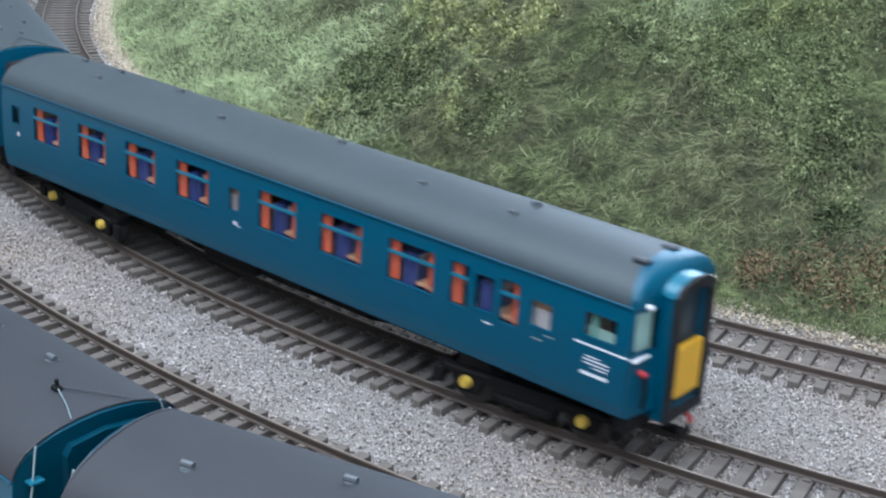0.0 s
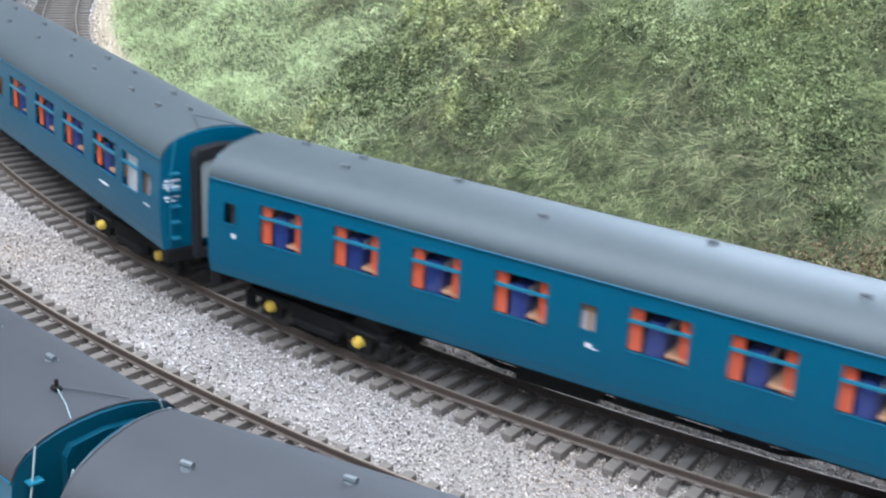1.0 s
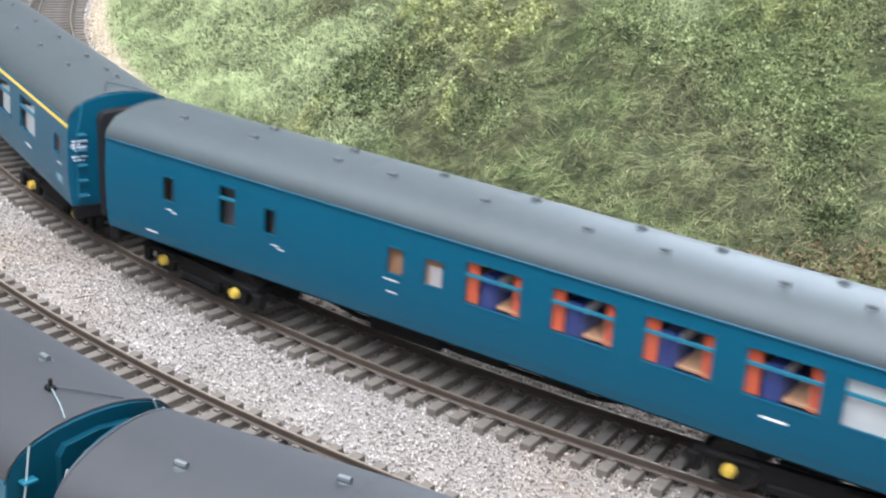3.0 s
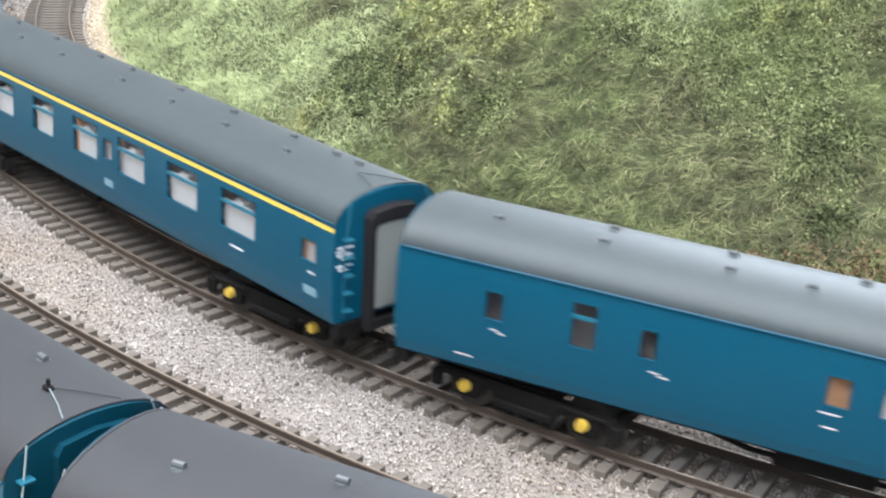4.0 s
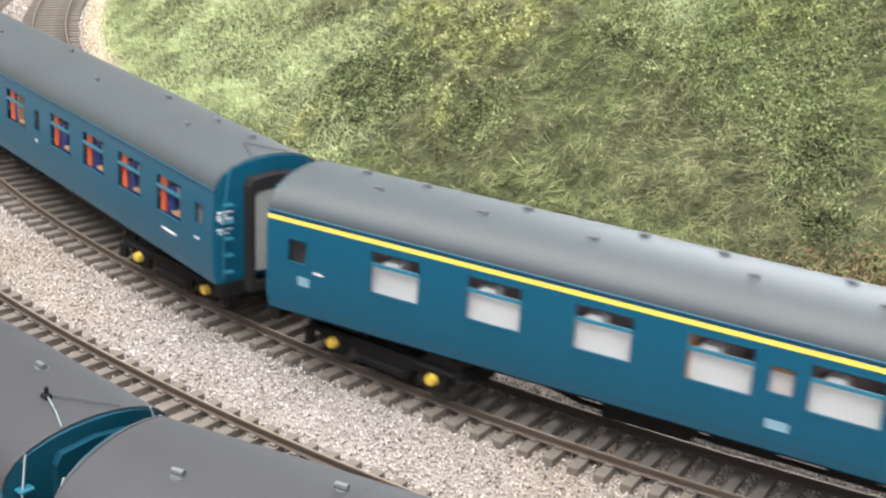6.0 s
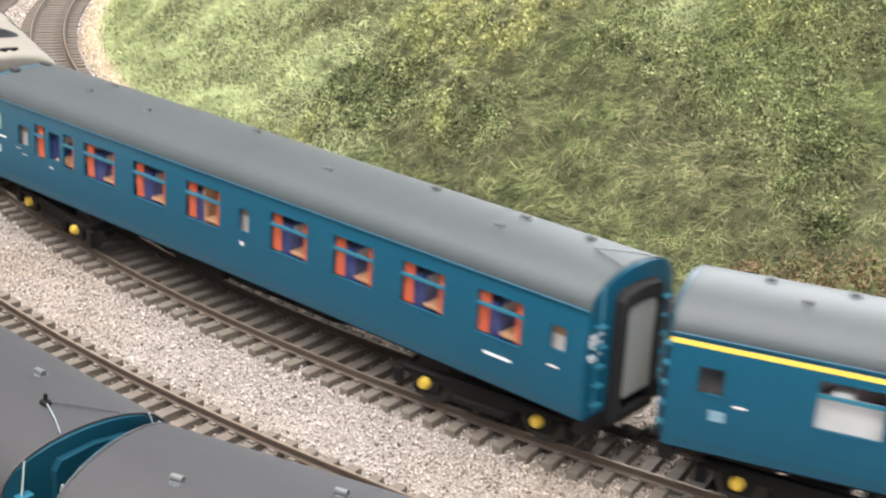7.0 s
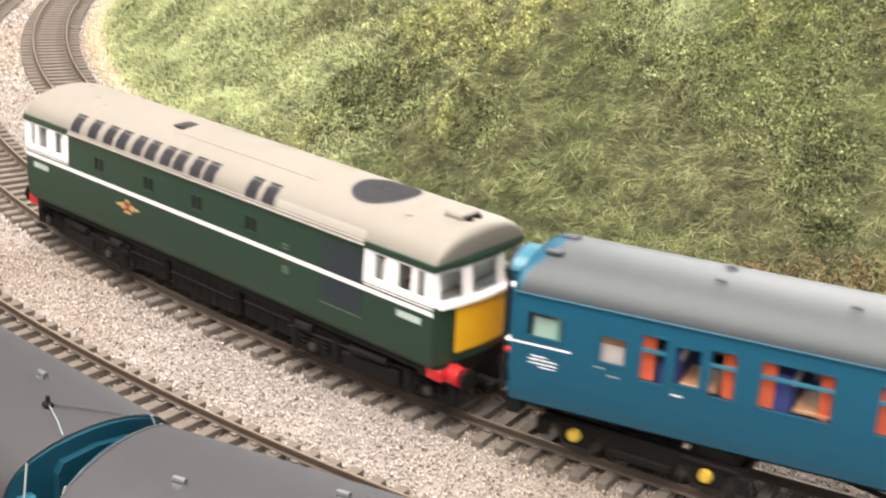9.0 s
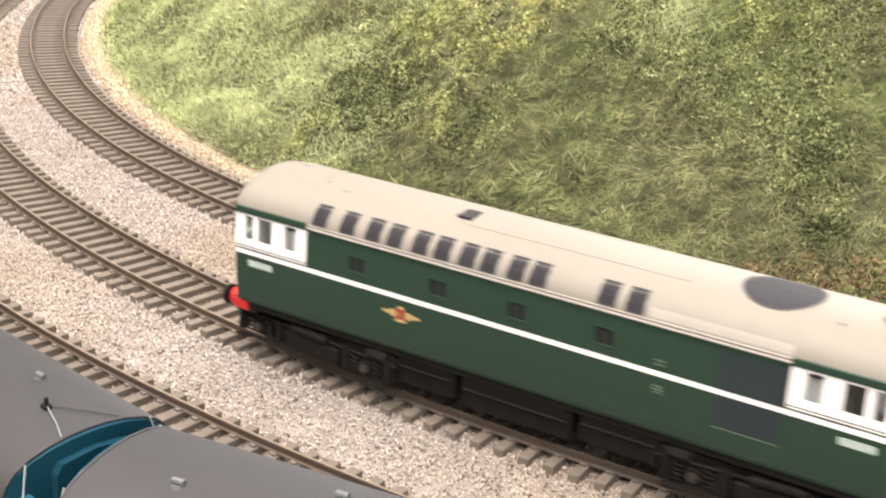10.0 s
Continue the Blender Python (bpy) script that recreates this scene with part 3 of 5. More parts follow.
    part("partition", Mesh().box(-9.9, -9.2, -16.4, 16.4, 20.4, 43.5), TAN, c)
    underframe(c, L)
    bogies = [coach_bogie(c, x, wheels) for x in (-93.1, 93.1)]
    for e in (-1, 1):
        if e == cab:
            cab_end(c, e, L)
        else:
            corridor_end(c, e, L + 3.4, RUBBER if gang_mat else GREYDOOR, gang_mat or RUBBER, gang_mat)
    return c, bogies, wheels


BRIGHT = mat("cream_pink_panel", (0.72, 0.62, 0.6), 0.5, var=0.1, scale=200)
MINT = mat("mint_lining", (0.5, 0.68, 0.58), 0.5, var=0.06, scale=200)
NOTICE = mat("notice_blue_grey", (0.2, 0.34, 0.42), 0.5, var=0.2, scale=900)
VENT = mat("ventilator_grey", (0.085, 0.097, 0.104), 0.45, var=0.1)
PALE_EDGE = mat("gutter_and_edge_light_paint", (0.31, 0.298, 0.27), 0.55, var=0.06, scale=220)
UNDER = mat("bogie_dark_grey", (0.0065, 0.006, 0.006), 0.75, var=0.35, scale=300, bump=0.1, spec=0.2)
SLATE = mat("slate_blue_panel", (0.017, 0.028, 0.034), 0.45, var=0.08)
MESHGREY = mat("fan_mesh_grey", (0.03, 0.032, 0.038), 0.7, var=0.25, scale=700, bump=0.15, spec=0.25)
NUMBERP = mat("number_plate_pale", (0.42, 0.55, 0.5), 0.5, var=0.1, scale=900)
GREYGREEN = mat("sill_grey_green", (0.1, 0.15, 0.11), 0.5, var=0.1)
CRESTRED = mat("crest_red", (0.3, 0.05, 0.035), 0.5, var=0.1)
SLATEB = mat("slate_blue_door", (0.012, 0.03, 0.045), 0.5, var=0.08)
GLASSDK = mat("dark_glazing", (0.03, 0.05, 0.06), 0.12, var=0.1)
RODS = mat("pale_wire_rail", (0.3, 0.38, 0.4), 0.35, 0.4, var=0.05)
# parked coach ends: body blue darkened to hold the shade of the gap
BLUE_SHADED = mat("shaded_blue_end_paint", (0.0025, 0.042, 0.07), 0.35, var=0.06, scale=300, spec=0.5)
STRIPE = mat("cantrail_yellow", (0.85, 0.6, 0.1), 0.45, var=0.04)


def cab_end(coach, e, L):
    """The driving end: domed blue roof end, raked front, cab windows, gangway with a yellow panel."""
    x = e * L / 2
    m = Mesh()
    base = x - e * 5.5
    left = [(half_width(z), z) for z, _ in SIDE][-1:] + [(y, z) for y, z in ROOFP[1:]]
    rings = []
    for k, d, q in ((1.0, 0, 1.0), (1.0, 2.4, 0.98), (0.995, 4.2, 0.92), (0.985, 5.6, 0.8), (0.975, 6.6, 0.6), (0.965, 7.2, 0.3), (0.96, 7.4, 0.05)):
        pts = [(y * k, 43.4 + (z - 43.4) * q) for y, z in left]
        bow = [4.4 * (1 - d / 7.4) * (y / 17.35) ** 2 - 1.4 * (d / 7.4) * (y / 17.35) ** 2 for y, z in pts]
        half = [(base + e * (d + o), y, z) for (y, z), o in zip(pts, bow)]
        rings.append(half + [(x2, -y, z) for x2, y, z in reversed(half[:-1])])
    m.loft(rings)
    part("cab_dome", m, BLUE, coach, "blue domed roof end over the cab", smooth=True)
    # front panel in two halves with window openings
    f = Mesh()
    zs, ys = [15.7, 22, 32.2, 42.2, 45.4], [17.6, 16.5, 8.7, 7.4]
    for s in (-1, 1):
        for i in range(len(ys) - 1):
            for j in range(len(zs) - 1):
                if i == 1 and j == 2:
                    continue
                q = [(ys[i], zs[j]), (ys[i + 1], zs[j]), (ys[i + 1], zs[j + 1]), (ys[i], zs[j + 1])]
                for o in (0.0, 0.7):
                    f.add([(x + e * (2.2 * (1 - (y / 18) ** 2) - o), s * min(y, half_width(min(z, 43.6)) - 0.1), z) for y, z in q], [(0, 1, 2, 3)])
    fp = part("cab_front", f, BLUE, coach)
    for s in (-1, 1):
        p = Mesh().add([(x + e * (2.2 * (1 - (y / 18) ** 2) - 0.35), s * y, z) for y, z in ((16.5, 32.2), (8.7, 32.2), (8.7, 42.2), (16.5, 42.2))], [(0, 1, 2, 3)])
        w = part("cab_window", p, GLASS, coach)
        w.visible_shadow = False
        part("white_line", Mesh().box(*sorted((x + e * 0.3, x + e * 1.6)), *sorted((s * 10.8, s * 17.2)), 30.4, 31.0, 0.1), WHITE, fp, "white waist line on the cab front")
        part("marker_lamp", Mesh().tube((x + e * 1.0, s * 13.2, 43.4), (x + e * 2.3, s * 13.2, 43.4), 0.75, 12), WHITE, fp, "white marker lamp")
        part("jumper_socket", Mesh().tube((x + e * 0.8, s * 13.6, 27.0), (x + e * 2.6, s * 13.6, 26.4), 0.8, 10), RED, fp, "red jumper socket")
        part("jumper_cable", Mesh().pipe([(x + e * 2.4, s * 13.6, 26.4), (x + e * 2.8, s * 13.4, 22), (x + e * 2.2, s * 13.2, 18)], 0.5), BLACK, fp)
    part("cab_bulkhead", Mesh().box(*sorted((x - e * 11.5, x - e * 10.8)), -16.4, 16.4, 20.4, 43.5), TEALPALE, coach, "pale green cab bulkhead")
    part("cab_desk", Mesh().box(*sorted((x - e * 4, x - e * 1.0)), -15.8, -9.5, 20.4, 30.2, 0.4), TEALPALE, coach)
    # added panels close to the glass make the dark windscreens read pale mint
    part("cab_lining", Mesh().box(*sorted((x - e * 0.9, x - e * 0.5)), -16.2, -8.2, 30.0, 42.6), MINT, coach, "added pale mint panel close behind the windscreen")
    part("cab_lining", Mesh().box(*sorted((x - e * 0.9, x - e * 0.5)), 8.2, 16.2, 30.0, 42.6), MINT, coach, "added pale mint panel close behind the windscreen")
    for s in (-1, 1):
        part("cab_lining", Mesh().box(*sorted((x - e * 13.6, x - e * 4.6)), *sorted((s * 14.8, s * 15.2)), 24.0, 34.8 if e > 0 else 37.4), MINT, coach, "pale mint cab lining below the side window")
        part("cab_seat", Mesh().box(*sorted((x - e * 12.6, x - e * 7.6)), *sorted((s * 6.0, s * 14.2)), 22.0, 38.4, 0.8), LINO, coach)
    gw, gd = 8.0, 4.8
    for s in (-1, 1):
        part("gangway_side", Mesh().box(*sorted((x, x + e * gd)), *sorted((s * (gw - 2), s * gw)), 14.6, 45.4, 0.5), BLUE, coach)
    part("gangway_foot", Mesh().box(*sorted((x, x + e * gd)), -gw, gw, 12.8, 16.2, 0.5), BLUE, coach)
    arch = Mesh().loft([[(xx, (gw + 0.3) * math.cos(a), 44.9 + 3.6 * math.sin(a)) for a in [math.pi * k / 10 for k in range(11)]] + [(xx, (1.2 - gw) * math.cos(a), 43.9 + 3.1 * math.sin(a)) for a in [math.pi * k / 10 for k in range(11)]] for xx in (x - e * 1.0, x + e * (gd + 0.2))], closed=True, caps=False)
    part("gangway_hood", arch, BLUE2, coach, "blue arched gangway hood", smooth=True)
    out = [(-gw - 0.2, 12.8), (-gw - 0.2, 45.3), (-gw * 0.7, 47.6), (0, 48.4), (gw * 0.7, 47.6), (gw + 0.2, 45.3), (gw + 0.2, 12.8)]
    inn = [(-gw + 1.9, 15.6), (-gw + 1.9, 43.9), (-gw * 0.5, 45.2), (0, 45.7), (gw * 0.5, 45.2), (gw - 1.9, 43.9), (gw - 1.9, 15.6)]
    part("gangway_rim", Mesh().loft([[(x + e * d, y, z) for y, z in q] for d, q in ((gd, out), (gd + 1.1, out), (gd + 1.1, inn), (gd, inn))], closed=True), RUBBER, coach, "black rubber gangway rim")
    part("gangway_door", Mesh().box(*sorted((x + e * (gd - 1.8), x + e * (gd - 1.2))), 2.0 - gw, gw - 2.0, 15.8, 45.2), SLATEB, coach, "dark blue-grey gangway door")
    part("door_light", Mesh().box(*sorted((x + e * (gd - 1.2), x + e * (gd - 1.0))), -2.6, 2.6, 34.5, 41.5), GLASSDK, coach, "dark window in the gangway door")
    part("brake_hose", Mesh().pipe([(x + e * 4.2, 3.6, 12.5), (x + e * 5.6, 3.8, 10.2), (x + e * 5.2, 4.2, 8.0)], 0.6), RED, coach, "red brake hose")
    part("yellow_panel", Mesh().box(*sorted((x + e * (gd - 1.2), x + e * (gd + 0.7))), 1.9 - gw, gw - 1.9, 18.2, 31.4, 0.3), YELLOW, coach, "yellow warning panel on the gangway")
    for y, q in ((-7.0, 1), (5.0, 1)):
        part("horn", Mesh().box(*sorted((base - e * 2.2, base + e * 2.0)), y - 1.2, y + 1.2, 50.0, 51.9, 0.4), GREENDK, coach)
    buffers(coach, x, e, BLACK, heads=False)

# ---- the running train ----


def mirror(spans):
    return [(-b, -a, c, d) for a, b, c, d in spans]


Z0, Z1 = 28.1, 40.2
DRIVE_W = [(a, b, Z0, Z1) for a, b in ((-110.5, -95.5), (-85.5, -70.2), (-60.7, -45.2), (-36.0, -20.2), (0.6, 16.9), (25.6, 42.2), (51.0, 67.8), (72.6, 79.2), (88.8, 95.4))]
DRIVE_S = [(-123.4, -118.2, 31.2, 38.2), (-12.0, -7.0, 30.2, 37.8), (80.6, 87.4, 29.2, 39.2), (98.4, 105.2, 30.4, 37.8), (114.0, 123.6, 33.0, 39.8)]
DRIVE_V = [(-112, -4.9), (-91, 4.9), (-92, -4.9), (-61, -4.9), (-30, 4.9), (11, -4.9), (51, 4.9), (81.5, 4.9), (81.5, -4.9)]
DRIVE_BAYS = (-102, -77, -52, -27, 10, 35, 60, 86)


def near(v):
    """Ventilator spots are listed with the side seen from the front positive; the front is -y."""
    return [(x, y * -1) for x, y in v]


def door_lines(coach, xs):
    for x in xs:
        marks(coach, "door_joint", [(x - 0.12, x + 0.12, 17.5, 41.5)], -1, RUBBER)


def symbol(coach, x, z):
    """A painted double-arrow device as slanted bars."""
    bars = [(x - 3.0, x + 0.8, z + 1.2, z + 1.5), (x - 3.5, x + 3.5, z + 0.35, z + 0.65), (x - 3.5, x + 3.5, z - 0.6, z - 0.3), (x - 0.8, x + 3.0, z - 1.45, z - 1.15)]
    marks(coach, "emblem", bars, -1, WHITE, "white double-arrow shaped emblem")


coach_1, bogies_1, wheels_1 = coach_shell("driving_coach", "blue driving coach with grey roof, orange curtains and yellow gangway panel", DRIVE_W, DRIVE_S, near(DRIVE_V), cab=1, bays=DRIVE_BAYS, pales=(-9, 102))
part("vestibule_panel", Mesh().box(-124.4, -117.2, -13.4, -12.8, 20.4, 42.0), LUGGAGE, coach_1)
marks(coach_1, "waist_line", [(112.0, 127.0, 31.1, 31.6)], -1, WHITE, "white waist line beside the cab")
symbol(coach_1, 118.6, 27.2)
marks(coach_1, "number_bars", [(114.4, 122.0, 23.6, 24.5)], -1, WHITE, "unreadable white number")
marks(coach_1, "class_mark", [(-9.5, -8.0, 26.4, 27.6), (-7.6, -6.6, 26.2, 26.6), (84.5, 87.0, 26.6, 27.1), (-120.0, -118.6, 27.8, 29.2)], -1, PALE)
marks(coach_1, "door_handle", [(99.5, 102.5, 27.6, 28.0), (103.2, 106.0, 29.2, 29.6)], -1, CHROME)
door_lines(coach_1, (97.6, 107.0, -13.4, -5.2))

BRAKE_W = [(a, b, Z0, Z1) for a, b in ((-82.0, -75.0), (3.2, 20.4), (28.4, 46.4), (53.6, 71.8), (79.0, 97.4), (101.6, 113.8))]
BRAKE_S = [(a, b, 29.6, 37.6) for a, b in ((-104.6, -99.2), (-64.8, -59.8), (-21.6, -15.6), (-9.4, -3.0), (116.0, 123.2))]
BRAKE_V = [(-108, 4.9), (-80, 4.9), (-81, -4.9), (-49, 4.9), (-51, -4.9), (-30, 4.9), (-20, -4.9), (-0.5, 4.9), (9, -4.9), (30, 4.9), (39.5, -4.9), (51, 4.9), (61, -4.9), (81, 4.9), (91, -4.9), (101, 4.9), (110, -1.0)]
coach_2, bogies_2, wheels_2 = coach_shell("brake_coach", "blue brake coach with grey roof and plain luggage section", BRAKE_W, BRAKE_S, near(BRAKE_V), bays=(12, 37, 62, 88), bright=((101.6, 113.8),), pales=(-6, 120), plain=(-82.0,))
part("vestibule_lining", Mesh().box(-23.0, -14.2, -15.6, -15.0, 20.4, 43.0), TAN, coach_2, "tan vestibule lining behind the door window")
for a, b in ((-106, -98), (-83.5, -73.5), (-66.2, -58.4)):
    part("luggage_partition", Mesh().box(a, b, -13.4, -12.8, 20.4, 42.0), LUGGAGE, coach_2, "grey-brown luggage compartment lining")
marks(coach_2, "number_bars", [(84.2, 90.6, 24.2, 24.8)], -1, WHITE, "unreadable white number")
marks(coach_2, "class_mark", [(-102.6, -100.4, 27.4, 27.7), (-100.6, -98.6, 26.7, 27.1), (-61.6, -58.8, 27.0, 27.3), (-59.4, -56.8, 26.2, 26.6), (-22.0, -17.5, 28.0, 28.4), (-21.0, -17.8, 24.6, 25.0), (117.6, 121.6, 27.0, 27.6), (-112, -107, 18.6, 19.0)], -1, PALE)
door_lines(coach_2, (-106.5, -97.0, -67.0, -57.5, -84, -73, -23.6, -13.8))

FIRST_W = [(a, b, 27.6, 39.8) for a, b in ((-96.2, -81.0), (-67.8, -52.0), (-38.4, -22.8), (-10.0, 6.6), (18.6, 35.6), (47.6, 65.0), (76.4, 94.2))]
FIRST_S = [(-122.2, -115.6, 30.2, 37.4), (9.6, 16.0, 29.8, 37.2), (114.8, 122.0, 30.2, 37.0)]
FIRST_V = [(-102, 4.9), (-112, -4.9), (-71, 4.9), (-93, -4.9), (-40.5, 4.9), (-63, -4.9), (-31, -4.9), (0, 4.9), (-10.5, -4.9), (30, 4.9), (20, -4.9), (60, 4.9), (50, -4.9), (80.5, -4.9), (90.5, 4.9), (100.5, -4.9), (110.5, -4.9)]
coach_3, bogies_3, wheels_3 = coach_shell("first_class_coach", "blue first-class coach with grey roof and yellow cantrail stripe", FIRST_W, FIRST_S, near(FIRST_V), stripe=True, pale=True, bays=(-88, -60, -31, -2, 27, 56, 85), pales=(13, 118))
part("interior_lining", Mesh().box(-112, 112, -11.6, -11.0, 30.0, 43.0), MAUVE, coach_3, "mauve-brown compartment lining behind the glass")
part("vestibule_panel", Mesh().box(-124, -114, -13.4, -12.8, 20.4, 42.0), LUGGAGE, coach_3)
marks(coach_3, "number_bars", [(81.9, 88.2, 23.3, 23.9)], -1, WHITE, "unreadable white number")
marks(coach_3, "notice_panel", [(116.5, 122.0, 21.2, 23.6)], -1, NOTICE, "pale blue-grey notice panel")
marks(coach_3, "notice_panel", [(10.4, 15.8, 21.4, 23.8)], -1, NOTICE, "pale blue-grey notice panel")
marks(coach_3, "notice_panel", [(-118.5, -115.0, 24.4, 27.0)], -1, NOTICE, "pale blue-grey notice panel")
marks(coach_3, "class_mark", [(118.4, 121.6, 27.4, 28.0), (-113.5, -110.5, 28.6, 29.2)], -1, PALE)
door_lines(coach_3, (8.6, 17.2, 113.2, 123.6, -123.8, -114.2))

coach_4, bogies_4, wheels_4 = coach_shell("driving_coach", "blue driving coach with grey roof, its cab facing the green locomotive", mirror(DRIVE_W), mirror(DRIVE_S), near([(-x, y) for x, y in DRIVE_V]), cab=-1, bays=[-x for x in DRIVE_BAYS], pales=(9, -102, 121))
marks(coach_4, "waist_line", [(-127.0, -112.0, 31.1, 31.6)], -1, WHITE, "white waist line beside the cab")
symbol(coach_4, -118.6, 27.2)
marks(coach_4, "number_bars", [(99.0, 107.5, 23.6, 24.4)], -1, WHITE, "unreadable white number")
marks(coach_4, "class_mark", [(8.0, 9.5, 26.4, 27.6), (-87.0, -84.5, 26.6, 27.1), (118.6, 121.5, 27.0, 27.6)], -1, PALE)
marks(coach_4, "door_handle", [(-102.5, -99.5, 27.6, 28.0), (-106.0, -103.2, 29.2, 29.6)], -1, CHROME)
door_lines(coach_4, (-97.6, -107.0, 13.4, 5.2))

# end lettering on the coaches: small unreadable white bars
for c, s in ((coach_2, 1), (coach_3, 1), (coach_4, 1)):
    m = Mesh()
    for y0, y1, z0, z1 in ((-16.4, -11.6, 36.7, 37.2), (-16.8, -13.6, 35.7, 36.1), (-16.6, -11.8, 34.7, 35.2), (-15.6, -12.4, 33.8, 34.2), (-16.6, -14.2, 31.6, 32.1), (-13.6, -11.8, 31.8, 32.1), (-16.2, -13.0, 30.6, 30.9)):
        x = s * (128.8 + 0.9 * (1 - ((y0 + y1) / 36) ** 2) + 0.1)
        m.add([(x, y0, z0), (x, y1, z0), (x, y1, z1), (x, y0, z1), (x - 0.3, y0, z0), (x - 0.3, y1, z0), (x - 0.3, y1, z1), (x - 0.3, y0, z1)], [(0, 1, 2, 3), (0, 4, 5, 1), (1, 5, 6, 2), (2, 6, 7, 3), (3, 7, 4, 0)])
    part("end_lettering", m, WHITE, c, "white double-arrow emblem and unreadable lettering")

# ---- locomotive ----
LSIDE = [(15.9, 17.0), (18.0, 17.3), (24.0, 17.5), (32.0, 17.4), (38.0, 17.2), (42.4, 16.9)]
LROOF = [(17.2, 42.2), (16.9, 43.4), (16.0, 45.4), (14.0, 47.4), (11.0, 49.0), (7.0, 50.2), (3.5, 50.7), (0.0, 50.9)]


def loco():
    wheels = []
    c = new("diesel_locomotive")
    tagged(c, "dark green diesel locomotive with cream roof and white cab windows", "locomotive")
    hl = 91.6
    cabs = [(67.0, hl, 32.2, 41.5), (-hl, -67.0, 32.2, 41.5)]
    smalls = [(x - 2.4, x + 2.4, 33.4, 37.8) for x in (-50.2, -24.8, -1.9, 22.1)]
    m = Mesh()
    for s in (-1, 1):
        side_shell(m, -hl, hl, cabs + smalls, s, LSIDE)
    m.box(-hl + 0.5, hl - 0.5, -16.6, 16.6, 15.0, 16.0)
    body = part("body", m, GREEN, c)
    cabw = [(70.6, 74.4), (79.0, 83.8), (85.6, 88.4)]
    for e in (1, -1):
        w = Mesh()
        pr = [(z, half_width(z, LSIDE) + 0.12) for z in (32.2, 36.0, 41.5)]
        ops = [(*sorted((e * a, e * b)), 33.9, 40.8) for a, b in cabw]
        for s in (-1, 1):
            w = Mesh()
            side_shell(w, *sorted((e * 67.0, e * hl)), ops, s, pr, 0.8)
            cab_ob = part("cab_side", w, WHITE, c, "white cab window surround")
            for a, b, z0, z1 in ops:
                y = half_width(36, LSIDE) - 0.4
                g = part("cab_window", Mesh().box(a, b, *sorted((s * y, s * (y - 0.15))), z0, z1), GLASS, cab_ob)
                g.visible_shadow = False
        part("cab_bulkhead", Mesh().box(*sorted((e * 67.4, e * 68.0)), -16.2, 16.2, 17, 42), GREYDOOR, c)
        part("cab_lining", Mesh().box(*sorted((e * 84.3, e * 84.9)), -15.8, 15.8, 31.0, 40.4), PALE, c, "pale cab interior lining")
        part("cab_lining", Mesh().box(*sorted((e * 68.2, e * 76.8)), -14.6, -14.2, 31.0, 38.6), PALE, c, "pale cab interior lining")
        part("cab_seat", Mesh().box(*sorted((e * 74, e * 79)), -13, -6, 20, 33, 0.6).box(*sorted((e * 74, e * 79)), 6, 13, 20, 33, 0.6), BLACK, c)
        part("cab_desk", Mesh().box(*sorted((e * 86, e * 91)), -15.5, 15.5, 16, 32.5, 0.6), GREYDOOR, c)
        # front
        ys = [17.0, 15.0, 8.0, 4.8, 0.0]
        lower, upper = Mesh(), Mesh()

        def fx(y, z):
            return e * (hl + 2.6 * (1 - (y / 17.0) ** 2) - max(0.0, z - 32) * 0.09)

        for s in (-1, 1):
            for i in range(4):
                for z0, z1 in ((15.9, 23.0), (23.0, 32.0), (32.0, 33.4), (33.4, 40.8), (40.8, 42.4)):
                    if z0 == 33.4 and i in (1, 3):
                        continue
                    q = [(ys[i], z0), (ys[i + 1], z0), (ys[i + 1], z1), (ys[i], z1)]
                    for o in (0.0, 0.7):
                        (upper if z0 >= 32 else lower).add([(fx(y, z) - e * o, s * min(y, half_width(z, LSIDE)), z) for y, z in q], [(0, 1, 2, 3)])
        part("nose", lower, GREEN, c)
        up = part("cab_front", upper, WHITE, c, "white cab front around the windscreens")
        for y0, y1 in ((-15.0, -8.0), (-4.8, 4.8), (8.0, 15.0)):
            g = part("windscreen", Mesh().add([(fx(y, z) - e * 0.4, y, z) for y, z in ((y0, 33.4), (y1, 33.4), (y1, 40.8), (y0, 40.8))], [(0, 1, 2, 3)]), GLASS, up)
            g.visible_shadow = False
        part("front_ledge", Mesh().loft([[(fx(y, 31) + e * d, y, z) for d, z in ((0, 31.4), (1.4, 31.6), (1.4, 32.6), (0, 33.0))] for y in [-16 + 2 * k for k in range(17)]], closed=True, caps=True), WHITE, c, "white ledge under the windscreens")
        part("yellow_panel", Mesh().loft([[(fx(y, 30) + e * d, y, z) for d, z in ((0, 18.4), (0.5, 18.6), (0.5, 30.6), (0, 30.8))] for y in [-10.5 + 1.75 * k for k in range(13)]], closed=True, caps=True), YELLOW, c, "yellow warning panel on the nose")
        # red buffer beam with cowls
        part("buffer_beam", Mesh().box(*sorted((e * (hl - 6), e * (hl + 2.0))), -16.0, 16.0, 11.6, 15.8, 0.5), BLACK, c, "dark buffer beam")
        for s in (-1, 1):
            part("buffer_cowl", Mesh().tube((e * (hl - 4), s * 11.4, 13.0), (e * (hl + 5.6), s * 11.4, 13.0), 2.7, 14).box(*sorted((e * (hl - 3.0), e * (hl + 2.3))), *sorted((s * 8.4, s * 16.2)), 11.8, 15.2, 0.4), RED, c, "red buffer cowl")
            b = Mesh().tube((e * (hl + 5.0), s * 11.4, 13.0), (e * (hl + 7.2), s * 11.4, 13.0), 1.2, 10)
